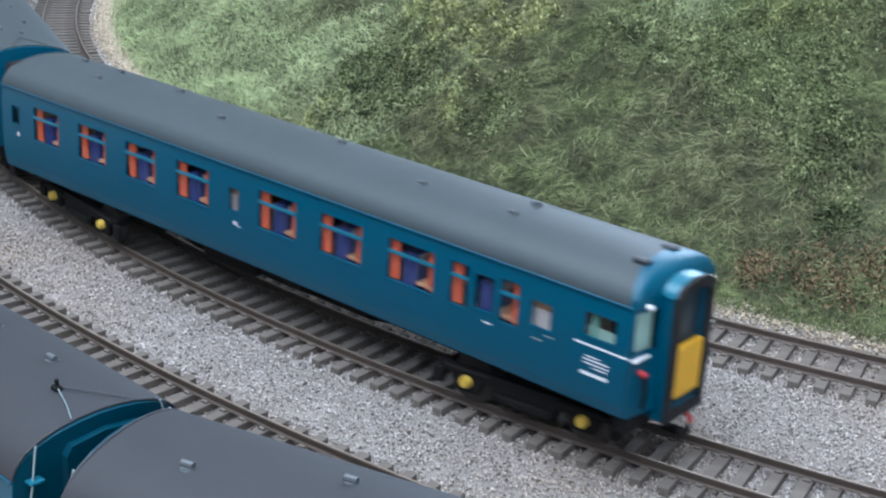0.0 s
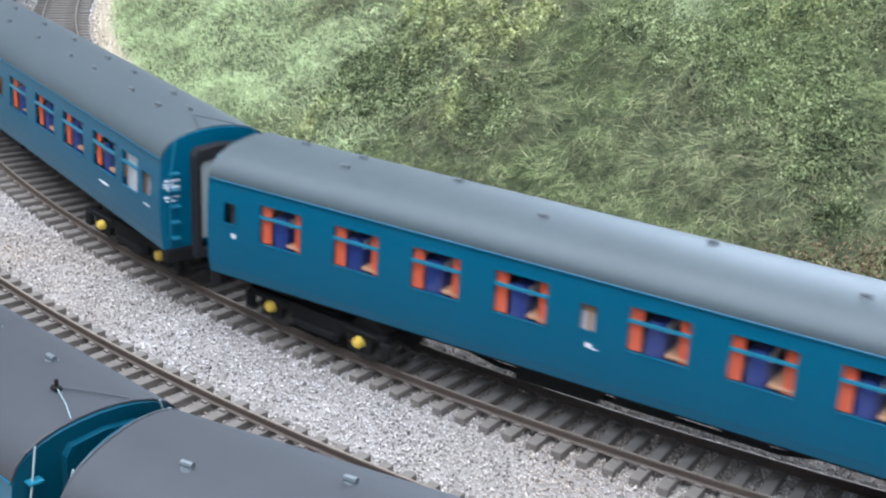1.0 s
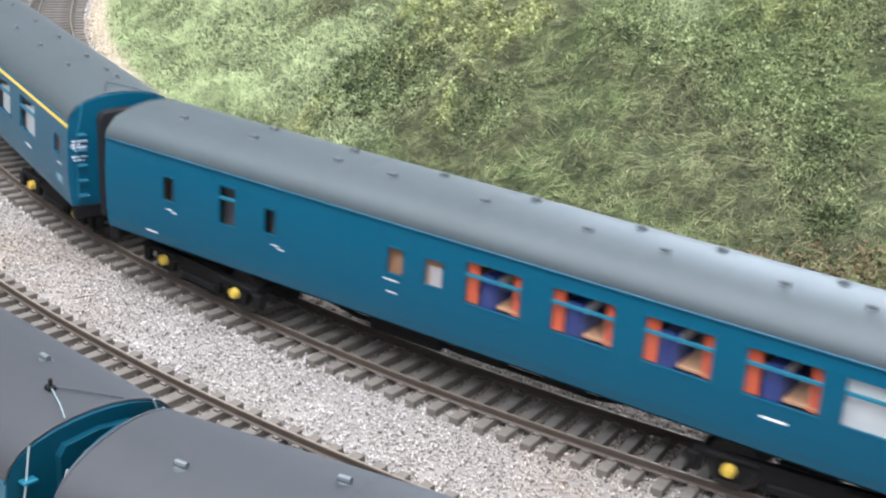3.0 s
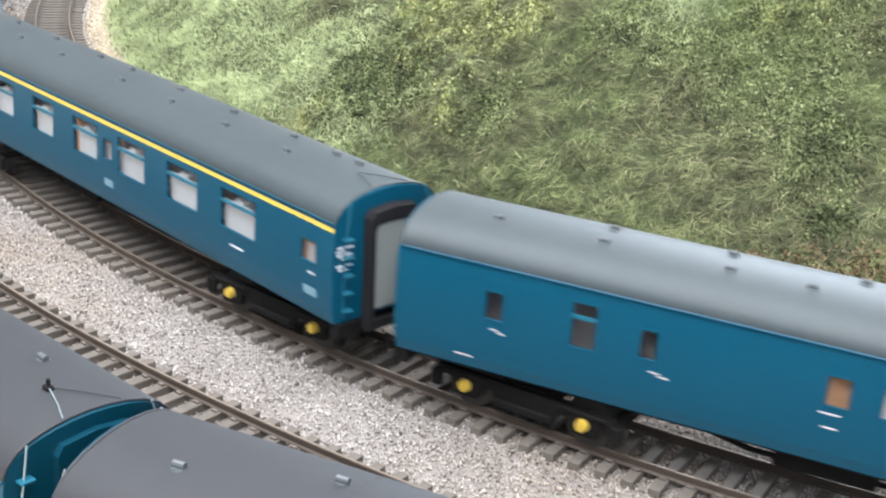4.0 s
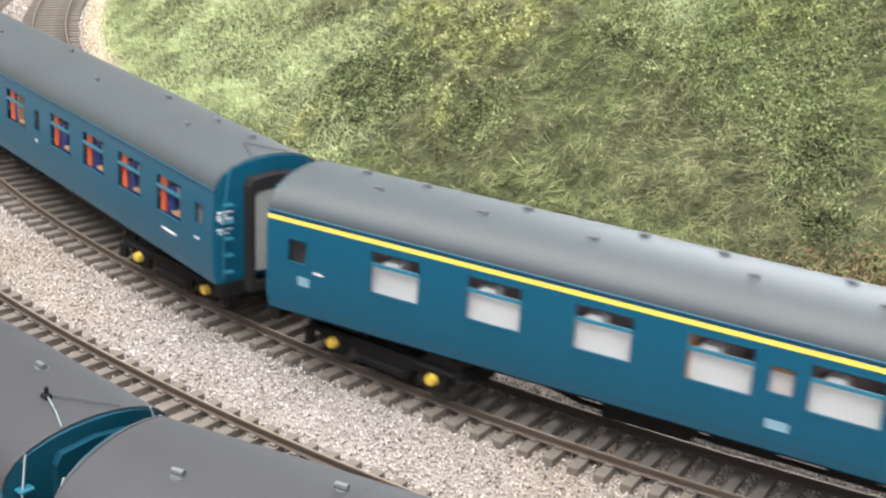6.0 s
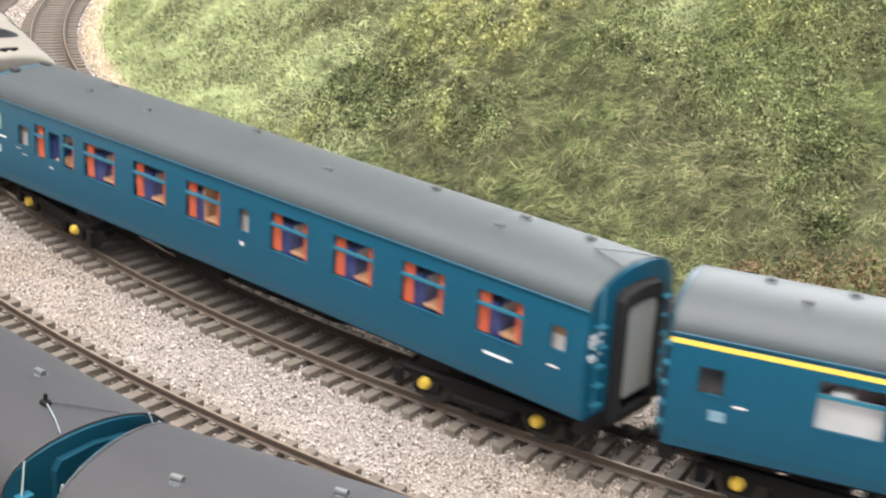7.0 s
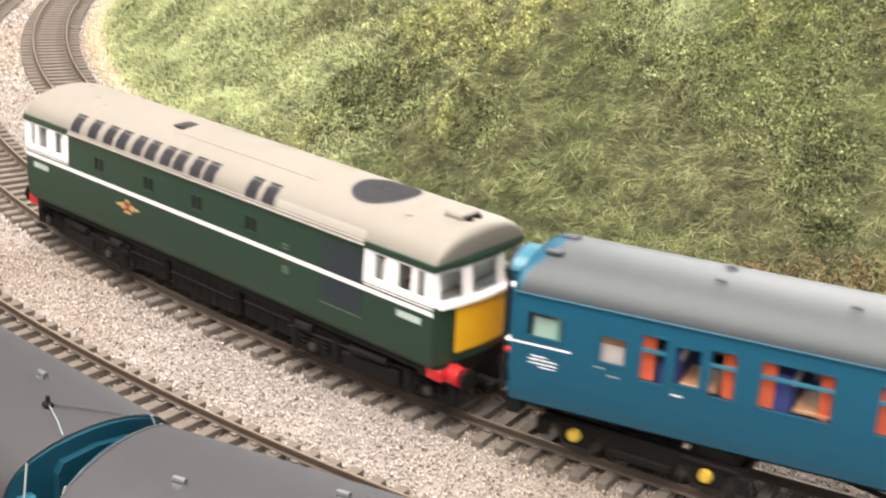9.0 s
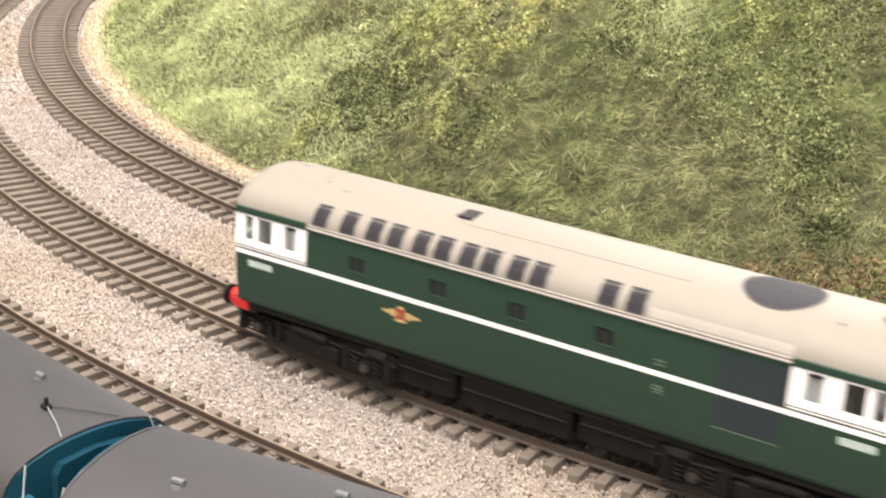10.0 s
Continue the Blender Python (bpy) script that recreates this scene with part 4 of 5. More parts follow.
            b.tube((e * (hl + 7.2), s * 11.4, 13.0), (e * (hl + 8.0), s * 11.4, 13.0), 2.9, 16)
            part("buffer", b, BLACK, c)
        part("coupling", Mesh().box(*sorted((e * (hl + 1), e * (hl + 9))), -1, 1, 7.2, 9.0, 0.2).box(*sorted((e * (hl + 8), e * (hl + 9))), -4.5, 4.5, 7, 10, 0.2), BLACK, c)
        for y in (-6.5, 6.5):
            part("brake_hose", Mesh().pipe([(e * (hl + 2), y, 12), (e * (hl + 4), y, 9), (e * (hl + 3.4), y, 6)], 0.6), BLACK, c)
        for s in (-1, 1):
            part("cab_gutter", Mesh().box(*sorted((e * 67, e * hl)), *sorted((s * 16.8, s * 17.55)), 41.55, 43.4, 0.2), GREEN, c, "green strip over the cab windows")
        part("cab_gutter", Mesh().loft([[(x + e * 1.9 * q * (1 - (y / 17.5) ** 2), y, z) for y in [-17.5 + 2.5 * k for k in range(15)] for z in (zz,)] for zz, x, q in ((41.5, e * 67, 0), (43.3, e * 67, 0), (43.3, e * (hl + 0.2), 1), (41.5, e * (hl + 0.2), 1), (41.5, e * 67, 0))]), GREEN, c, "green strip over the cab windows")
    # roof with rounded ends
    r = Mesh()
    rings = []
    for x, k, q in ((-91.8, 0.985, 0.7), (-91.7, 0.99, 0.8), (-91.2, 0.997, 0.9), (-90.0, 1, 0.97), (-87.0, 1, 0.995), (-78, 1, 1), (78, 1, 1), (87.0, 1, 0.995), (90.0, 1, 0.97), (91.2, 0.997, 0.9), (91.7, 0.99, 0.8), (91.8, 0.985, 0.7)):
        half = [(y * k, 42.4 + (z - 42.2) * q) for y, z in LROOF]
        bow = 1.6 * max(0.0, (abs(x) - 80) / 12.5) * (1 if x > 0 else -1)
        rings.append([(x + bow * (1 - (y / 17.2) ** 2), y, z) for y, z in half] + [(x + bow * (1 - (y / 17.2) ** 2), -y, z) for y, z in reversed(half[:-1])])
    r.loft(rings, caps=True)
    roof = part("roof", r, CREAM, c, "cream-grey weathered roof", smooth=True)

    def on_roof(y):
        return float(np.interp(abs(y), [p[0] for p in reversed(LROOF)], [p[1] for p in reversed(LROOF)])) + 0.2

    # louvres along the roof edge
    for x in (-65.4, -56.4, -48.2, -41.5, -33.6, -27.0, -19.6, -13.3, -5.6, 0.6, 19.2, 26.4):
        for s in (-1, 1):
            g = Mesh()
            pts = [(17.0, 43.3), (16.2, 45.2), (14.7, 46.9), (12.9, 48.1)]
            g.loft([[(x, s * (y + o), z + o * 0.6) for y, z in pts] for o in (-0.3, 0.16)] + [[(x + 4.7, s * (y + o), z + o * 0.6) for y, z in pts] for o in (0.16, -0.3)], caps=False)
            gr = part("louvre", g, GRILLE, roof, "dark grey roof louvre")
            sl = Mesh()
            for k in range(12):
                f = (k + 0.5) / 12
                y, z = float(np.interp(f, [0, 0.33, 0.75, 1], [p[0] for p in pts])), float(np.interp(f, [0, 0.33, 0.75, 1], [p[1] for p in pts]))
                sl.box(x + 0.3, x + 4.4, *sorted((s * (y + 0.1), s * (y + 0.3))), z + 0.08, z + 0.2)
            part("slat", sl, RUBBER, gr)
    for s in (-1, 1):
        part("gutter", Mesh().box(-67, 67, *sorted((s * 16.9, s * 17.6)), 41.7, 42.3, 0.15).box(-67, 67, *sorted((s * 16.9, s * 17.3)), 42.6, 43.0, 0.1), PALE_EDGE, roof)
        # roof colour lightened in a strip, for the light along its edge
        part("roof_edge_light", Mesh().loft([[(x, s * (y + 0.07), z + 0.05) for y, z in ((17.0, 42.9), (16.9, 43.6), (16.45, 44.7), (16.0, 45.6))] for x in (32.6, 66.8)]), PALE_EDGE, roof, "paler strip along the roof edge, painted-in light")
    # roof fan, exhaust, seams, horn box
    def fan_disc(q0, q1, lift):
        rings = [[(FAN_X + q * math.cos(a), q * math.sin(a)) for a in [2 * math.pi * i / 40 for i in range(40)]] for q in np.linspace(q0, q1, 7)]
        return Mesh().loft([[(x, y, on_roof(y) + lift) for x, y in ring] for ring in rings], closed=True)

    FAN_X = 57.8
    part("fan_well", fan_disc(9.0, 0.2, 0.12), MESHGREY, roof, "dark round fan opening with a fine mesh")
    part("fan_rim", fan_disc(9.5, 8.9, 0.22), GRILLE, roof)
    f = Mesh()
    for k in range(-6, 7):
        c2 = math.sqrt(max(0.0, 8.8 ** 2 - (k * 1.35) ** 2))
        f.pipe([(FAN_X + k * 1.35, t * c2, on_roof(t * c2) + 0.22) for t in (-1, -0.6, -0.3, 0, 0.3, 0.6, 1)], 0.13, 5)
    part("fan_mesh", f, MESHGREY, roof)
    part("exhaust_port", Mesh().box(-27.6, -23.4, -5.2, 0.8, on_roof(0) - 0.7, on_roof(0) + 0.3, 0.1), RUBBER, roof, "dark exhaust port")
    for e in (1,):
        part("horn_box", Mesh().box(e * 85.0 - 3.6, e * 85.0 + 3.0, -3.6, 3.6, 47.8, 52.4, 0.6), CREAM, roof)
        part("horn_grille", Mesh().box(*sorted((e * 87.9, e * 88.2)), -3.0, 3.0, 50.4, 52.0), RUBBER, roof)
        part("horn", Mesh().tube((e * 87, -1.6, 51.3), (e * 89.4, -1.6, 51.2), 0.5, 10, 0.8).tube((e * 87, 1.6, 51.3), (e * 89.4, 1.6, 51.2), 0.5, 10, 0.8), BLACK, roof, "pair of dark horns")
    for hx, hy in ((-84.0, 4.0), (-70.0, -3.0), (-62.0, -6.0), (74.0, -8.0)):
        part("lifting_eye", Mesh().tube((hx, hy, on_roof(hy) - 0.3), (hx, hy, on_roof(hy) + 0.25), 1.0, 10, 0.7), CREAM, roof)
    for x in (-72, -12, 8, 36, 72):
        rib = Mesh().loft([[(x + o, y, z + 0.06) for y, z in [(q[0], q[1] + 0.2) for q in LROOF] + [(-q[0], q[1] + 0.2) for q in reversed(LROOF[:-1])]] for o in (-0.2, 0.2)])
        part("roof_joint", rib, CREAM, roof)
    for s in (-1, 1):
        part("roof_seam", Mesh().box(-24, 38, *sorted((s * 7.0, s * 7.3)), on_roof(7) - 0.3, on_roof(7) + 0.03), CREAM, roof)
    # stripe, doors, markings

    def lmarks(name, bars, material, label=""):
        for s in (-1, 1):
            m = Mesh()
            for x0, x1, z0, z1 in bars:
                m.add([(x, s * (half_width(z, LSIDE) + o), z) for o in (0.0, 0.14) for x, z in ((x0, z0), (x1, z0), (x1, z1), (x0, z1))], [(4, 5, 6, 7), (0, 4, 5, 1), (1, 5, 6, 2), (2, 6, 7, 3), (3, 7, 4, 0)])
            part(name, m, material, c, label)

    lmarks("waist_stripe", [(-hl, hl, 29.7, 30.9)], WHITE, "white waist stripe")
    for a in (67, -hl):
        lmarks("cab_stripe", [(a, a + hl - 67, 31.5, 31.8)], WHITE)
        lmarks("cab_step", [(a + 8.0, a + 15.0, 31.05, 31.35)], BLACK)
    for half in [(50.7, 66.4, 21.8, 29.6), (50.7, 66.4, 31.0, 40.2)]:
        lmarks("side_door", [half], SLATE, "dark slate side panel")
    for joint in [(-79.2, -78.9, 16, 29), (-66.4, -66.1, 16, 29), (74.0, 74.3, 16, 29), (70.6, 70.9, 16, 29)]:
        lmarks("door_joint", [joint], GREENDK)
    for rail in [(35.4, 38.0, 27.0, 27.3), (35.4, 38.0, 26.2, 26.5), (35.4, 38.0, 25.4, 25.7), (35.4, 38.0, 33.4, 33.7), (35.4, 38.0, 32.4, 32.7)]:
        lmarks("grab_rail", [rail], GREYGREEN)
    lmarks("panel_sill", [(50.7, 66.4, 21.3, 21.6)], GREYGREEN)
    for a in (79.4, -87.0):
        lmarks("number_plate", [(a, a + 8.2, 26.4, 28.2)], NUMBERP)
        lmarks("number_bars", [(a + 0.7 + 1.5 * k, a + 1.7 + 1.5 * k, 26.8, 27.8) for k in range(5)], PALE, "unreadable pale number")
    lmarks("crest", [(-41.2, -30.0, 25.2, 25.9)], GOLD, "gold and red crest")
    lmarks("crest_wheel", [(-37.1, -34.3, 24.2, 27.0)], CRESTRED)
    lmarks("crest_tail", [(-38.9, -37.3, 24.6, 26.5), (-34.1, -32.5, 24.6, 26.5), (-37.3, -34.1, 23.4, 24.1), (-36.6, -34.8, 27.1, 27.7)], GOLD)
    for x in (-50.2, -24.8, -1.9, 22.1):
        for s in (-1, 1):
            y = half_width(35.5, LSIDE)
            w = part("side_window", Mesh().box(x - 2.4, x + 2.4, *sorted((s * (y - 0.5), s * (y - 0.7))), 33.4, 37.8), RUBBER, c, "small dark engine-room window")
            part("frame", Mesh().box(x - 2.4, x + 2.6, *sorted((s * (y - 0.4), s * (y + 0.3))), 33.1, 33.5).box(x - 0.2, x + 0.3, *sorted((s * (y - 0.4), s * (y - 0.1))), 33.5, 37.6).box(x - 2.4, x + 2.4, *sorted((s * (y - 0.4), s * (y + 0.05))), 37.6, 37.9), GREEN, w)
    # underframe tanks
    u = Mesh().box(-88, 88, -15.7, 15.7, 12.6, 16.2, 0.2)
    uf = part("underframe", u, BLACK, c)
    for x0, x1, z0 in ((-38, -20, 4.6), (-18, 14, 3.8), (16, 38, 4.8)):
        for s in (-1, 1):
            part("tank", Mesh().box(x0, x1, *sorted((s * 5, s * 15.2)), z0, 13.4, 0.8), UNDER, uf)
            for k in range(int((x1 - x0) / 4)):
                part("tank_rib", Mesh().box(x0 + 2 + 4 * k, x0 + 2.6 + 4 * k, *sorted((s * 15.1, s * 15.6)), z0 + 1.0, 12.6, 0.1), UNDER, uf)
            part("filler_pipe", Mesh().pipe([(x0 + 1, s * 15.6, z0 + 5.5), (x1 - 1, s * 15.6, z0 + 5.5)], 0.4), UNDER, uf)
    bogies = []
    for px in (-66, 66):
        b = Mesh()
        for s in (-1, 1):
            b.box(-29, 29, *sorted((s * 11.2, s * 13.2)), 7.4, 11.6, 0.4)
            b.box(-10, 10, *sorted((s * 12.6, s * 15.2)), 3.6, 8.6, 0.5)
            for e in (-1, 1):
                b.box(e * 20 - 4.2, e * 20 + 4.2, *sorted((s * 11.4, s * 14.0)), 3.4, 9.4, 0.6)
                b.tube((e * 20, s * 13.8, 6.6), (e * 20, s * 15.2, 6.6), 2.2, 12)
                b.tube((e * 12.6, s * 13.6, 4.0), (e * 12.6, s * 13.6, 10.4), 1.7, 8)
                b.tube((e * 27, s * 13.6, 4.0), (e * 27, s * 13.6, 10.4), 1.6, 8)
                b.tube((e * 27, s * 14.0, 11.0), (e * 21, s * 14.0, 11.0), 1.5, 8)
            b.pipe([(-30, s * 14.2, 9.6), (30, s * 14.2, 9.6)], 0.5)
        b.box(-8, 8, -11.5, 11.5, 6, 12.8, 0.4)
        bo = part("bogie", b, UNDER, c)
        for s in (-1, 1):
            for u in (-24, -16, 16, 24):
                part("coil_spring", Mesh().pipe([(u + 1.3 * math.cos(k * 0.9), s * (14.6 + 0.5 * math.sin(k * 0.9)), 4.6 + k * 0.18) for k in range(28)], 0.28, 5), UNDER, bo)
            for u in (-20, 20):
                part("axlebox_cover", Mesh().tube((u, s * 15.1, 6.6), (u, s * 15.7, 6.6), 1.3, 12), STEEL, bo)
            part("brake_cylinder", Mesh().tube((-6.5, s * 15.0, 10.2), (6.5, s * 15.0, 10.2), 1.2, 10), UNDER, bo)
            for u in (-25, 25):
                part("step_board", Mesh().box(u - 2.5, u + 2.5, *sorted((s * 14.6, s * 16.4)), 2.6, 3.2), UNDER, bo)
        bo.location = (px * MM, 0, 0)
        for e in (-1, 1):
            wheels.append(wheelset(bo, e * 20, 7.2))
        bogies.append(bo)
    return c, bogies, wheels


loco_ob, bogies_5, wheels_5 = loco()

# ---- parked coaches on the nearest track ----


def parked():
    ws = [(a, b, Z0, Z1) for a, b in ((-96, -81), (-68, -52), (-38, -22.8), (-10, 6.6), (22, 38), (50, 66), (78, 94))]
    sm = [(-122.2, -115.6, 30.2, 37.4), (114.8, 122.0, 30.2, 37.0)]
    v1 = [(106, 4.9), (86, 4.9), (58, 4.9), (30, 4.9), (0, -4.9), (-30, 4.9), (-60, -4.9), (-95, 4.9)]
    v2 = [(-112, -4.9), (-87, 4.9), (-60, -4.9), (-35, 4.9), (0, 4.9), (30, -4.9), (62, 4.9), (96, -4.9)]
    out = []
    for a, half, vs, line in ((JOIN - 132.7, 93.1, v1, LINE_D), (JOIN + 132.6, 93.1, v2, LINE_D2)):
        c, bg, wl = coach_shell("parked_coach", "blue coach with plain grey roof standing on a siding", ws, sm, vs, group="coaches parked on a siding", bays=(-88, -60, -31, 0, 30, 58, 86), gang_mat=BLUE_SHADED, roof_mat=ROOF_GREY_DIM)
        m, t1, t2 = line.vehicle(a, half)
        c.matrix_world = m
        for b, t in zip(bg, (t1, t2)):
            b.rotation_euler = (0, 0, radians(t))
        out.append(c)
    return out


JOIN = LINE_D.arc(50.0)
parked_coaches = parked()

# ---- tracks ----
SLEEPER_LEN, SLEEPER_W = 31.0, 3.1


def sleeper_mesh():
    m = Mesh().box(-SLEEPER_W / 2, SLEEPER_W / 2, -SLEEPER_LEN / 2, SLEEPER_LEN / 2, -5.2, -2.5, 0.2)
    for s in (-1, 1):
        for e in (-1, 1):
            y = s * 8.7 + e * 1.35
            m.box(-0.9, 0.9, y - 0.45, y + 0.45, -2.55, -1.95)
    return m.data("sleeper", SLEEPER)


def rail_mesh(line, side, a0, a1):
    """A bullhead section swept along the line."""
    prof = [(-0.75, -2.5), (0.75, -2.5), (0.7, -2.25), (0.26, -1.9), (0.28, -0.9), (0.45, -0.7), (0.45, -0.15), (0.32, 0.0), (-0.32, 0.0), (-0.45, -0.15), (-0.45, -0.7), (-0.28, -0.9), (-0.26, -1.9), (-0.7, -2.25)]
    rings = []
    for a in np.arange(a0, a1, 6.0):
        x, y, th = line.at(a)
        nx, ny = math.sin(th), -math.cos(th)
        rings.append([(x + nx * (side * 8.8 + o), y + ny * (side * 8.8 + o), z) for o, z in prof])
    m = Mesh().loft(rings, closed=True, caps=True)
    me = m.data("rail", RAIL)
    me.materials.append(RAILTOP)
    for p in me.polygons:
        if p.normal.z > 0.9 and p.center.z > -0.0002:
            p.material_index = 1
    return me


SLEEPER_ME = sleeper_mesh()


def track(line, label, pitch, s_vis, s_all, phase=0.0):
    t = tagged(new("railway_track"), label, "railway track", "model railway tracks")
    a0, a1 = line.arc(s_all[0]), line.arc(s_all[1])
    v0, v1 = line.arc(s_vis[0]), line.arc(s_vis[1])
    for s in (-1, 1):
        part("rail", rail_mesh(line, s, a0, a1), RAIL, t, "weathered brown steel rail")
    rest = Mesh()
    for k in range(int((a1 - a0) / pitch)):
        a = a0 + (k + 0.5) * pitch + phase
        x, y, th = line.at(a)
        h = math.degrees(th) + random.uniform(-0.8, 0.8)
        if v0 <= a <= v1:
            ob = new("sleeper", SLEEPER_ME)
            ob.parent = t
            ob.matrix_local = pose(x * MM, y * MM, random.uniform(-0.0002, 0.0), random.uniform(-0.6, 0.6), 0, h)
        else:
            c, s = math.cos(radians(h)), math.sin(radians(h))
            vs = [(x + c * u - s * w, y + s * u + c * w, z) for u in (-1.75, 1.75) for w in (-15.5, 15.5) for z in (-5.2, -2.5)]
            rest.add(vs, [(0, 1, 3, 2), (4, 6, 7, 5), (0, 4, 5, 1), (2, 3, 7, 6), (0, 2, 6, 4), (1, 5, 7, 3)])
    if rest.f:
        tagged(part("more_sleepers", rest, SLEEPER, t), kind="stuff")
    return t


track(LINE_A, "brown flat-bottom rails on dark sleepers, carrying the train", 7.02, (-620, 330), (-1290, 1400), 2.1)
track(LINE_B, "empty brown rails on dark sleepers between the trains", 7.02, (-250, 260), (-1290, 1400))
track(LINE_C, "empty curving rails on sleepers along the grass bank", 7.1, (-900, 330), (-1290, 1400))
track(LINE_D, "rails on sleepers under the parked coaches", 7.9, (60, 62), (-1290, 1400))

# ---- loose ballast ----
OCT = np.array([(1, 0, 0), (-0.5, 0.87, 0), (-0.5, -0.87, 0), (0, 0, 0.9), (0, 0, -0.9)], dtype=float)
OCTF = np.array([(0, 1, 3), (1, 2, 3), (2, 0, 3), (1, 0, 4), (2, 1, 4), (0, 2, 4)])


def lumps(rng, pos, size):
    """Rough six-faced stones at pos (mm), of random turn and shape."""
    n = len(pos)
    q = rng.normal(size=(n, 4))
    q /= np.linalg.norm(q, axis=1)[:, None]
    w, x, y, z = q.T
    rot = np.stack([1 - 2 * (y * y + z * z), 2 * (x * y - z * w), 2 * (x * z + y * w), 2 * (x * y + z * w), 1 - 2 * (x * x + z * z), 2 * (y * z - x * w), 2 * (x * z - y * w), 2 * (y * z + x * w), 1 - 2 * (x * x + y * y)], axis=1).reshape(n, 3, 3)
    shape = OCT[None] * (size[:, None] * rng.uniform(0.65, 1.3, (n, 3)))[:, None, :] * rng.uniform(0.75, 1.25, (n, 5, 1))
    v = np.einsum("nij,nkj->nki", rot, shape) + pos[:, None, :]
    f = OCTF[None] + (np.arange(n) * 5)[:, None, None]
    return v.reshape(-1, 3) * MM, f.reshape(-1, 3)


def ground_xy(s, off):
    x, y, th = np.interp(s, S_ALL, X_ALL), np.interp(s, S_ALL, Y_ALL), np.interp(s, S_ALL, TH_ALL)
    return x + off * np.sin(th), y - off * np.cos(th)


def ballast():
    rng = np.random.default_rng(5)
    clean, dirty = [], []
    for s0, s1, o0, o1, dens, r in ((-330, 190, -112, 88, 2.0, 0.385), (-700, -330, -105, 45, 0.6, 0.66), (190, 420, -125, 110, 0.25, 0.8)):
        n = int((s1 - s0) * (o1 - o0) * dens)
        s, o = rng.uniform(s0, s1, n), rng.uniform(o0, o1, n)
        x, y = ground_xy(s, o)
        f = far_offset(s)
        between = (np.abs(o) < 10.5) | (np.abs(o - f) < 10.5) | (np.abs(o - 60.9) < 10.5)
        between &= s < 75 + rng.normal(0, 12, n)
        row = np.stack([x, y, rng.uniform(-4.9, -4.2, n) + between * 0.1, np.clip(rng.lognormal(-0.12, 0.32, n), 0.45, 1.9) * r * (1 - 0.25 * between)], axis=1)
        clean.append(row[~between])
        dirty.append(row[between])
    for name, rows, m, label in (("ballast", clean, STONE, "loose pale grey and buff stone ballast"), ("stained_ballast", dirty, STAINED, "brown-stained ballast between the rails")):
        rows = np.concatenate(rows)
        v, f = lumps(rng, rows[:, :3], rows[:, 3])
        tagged(new(name, fast_mesh(name, v, 3, f, m)), label, "ballast", kind="stuff")


ballast()

# ---- grass bank ----
CX, CY = LINE_C.x, LINE_C.y


def bank_depth(x, y):
    """How far inside the bank's foot a place lies (mm)."""
    sub = slice(0, None, 3)
    cx, cy, ct = CX[sub], CY[sub], LINE_C.th[sub]
    best = np.full(len(x), 1e9)
    sign = np.ones(len(x))
    for i in range(0, len(x), 4000):
        dx, dy = x[i:i + 4000, None] - cx[None], y[i:i + 4000, None] - cy[None]
        d = dx * dx + dy * dy
        k = np.argmin(d, axis=1)
        r = np.arange(len(k))
        best[i:i + 4000] = np.sqrt(d[r, k])
        sign[i:i + 4000] = np.sign(dx[r, k] * -np.sin(ct[k]) + dy[r, k] * np.cos(ct[k]))
    return best * sign - 31.0


GREEN_SPOTS = ((66, 528, 16), (81, 508, 15), (92, 487, 14), (112, 513, 16), (120, 499, 16), (120, 483, 16), (125, 471, 14), (129, 506, 16), (143, 495, 16), (126, 450, 14), (122, 435, 12), (-33, 544, 13), (12, 512, 13), (-49, 543, 10), (-23, 573, 14), (-40, 560, 12), (-45, 553, 12), (-25, 535, 12), (0, 522, 10))
YELLOW_SPOTS = ((-59, 545, 8), (-3, 510, 9), (1, 529, 7), (-7, 576, 18), (0, 559, 15), (11, 551, 13), (29, 542, 12), (36, 551, 13), (11, 561, 14), (112, 513, 11), (129, 506, 10), (-18, 557, 9))
DARK_SPOTS = ((-46, 555, 13), (-34, 545, 13), (-25, 535, 11), (-38, 562, 12), (-20, 552, 10), (126, 450, 10), (122, 436, 10), (123, 424, 8), (8, 513, 9))
EARTH_SPOTS = ((127, 402, 9), (112, 408, 8), (98, 413, 6), (140, 399, 8))
GULLY = ((-154, 726), (-127, 665), (-105, 634), (-79, 579), (-68, 559))


def near_spots(x, y, spots):
    w = np.zeros(len(x))
    for cx, cy, r in spots:
        w = np.maximum(w, np.exp(-((x - cx) ** 2 + (y - cy) ** 2) / (r * r)))
    return w


def gully_depth(x, y):
    """A shallow crease down the turf."""
    w = np.zeros(len(x))
    for (ax, ay), (bx, by) in zip(GULLY, GULLY[1:]):
        for k in range(6):
            cx, cy = ax + (bx - ax) * k / 6, ay + (by - ay) * k / 6
            w = np.maximum(w, np.exp(-((x - cx) ** 2 + (y - cy) ** 2) / 110.0))
    return w


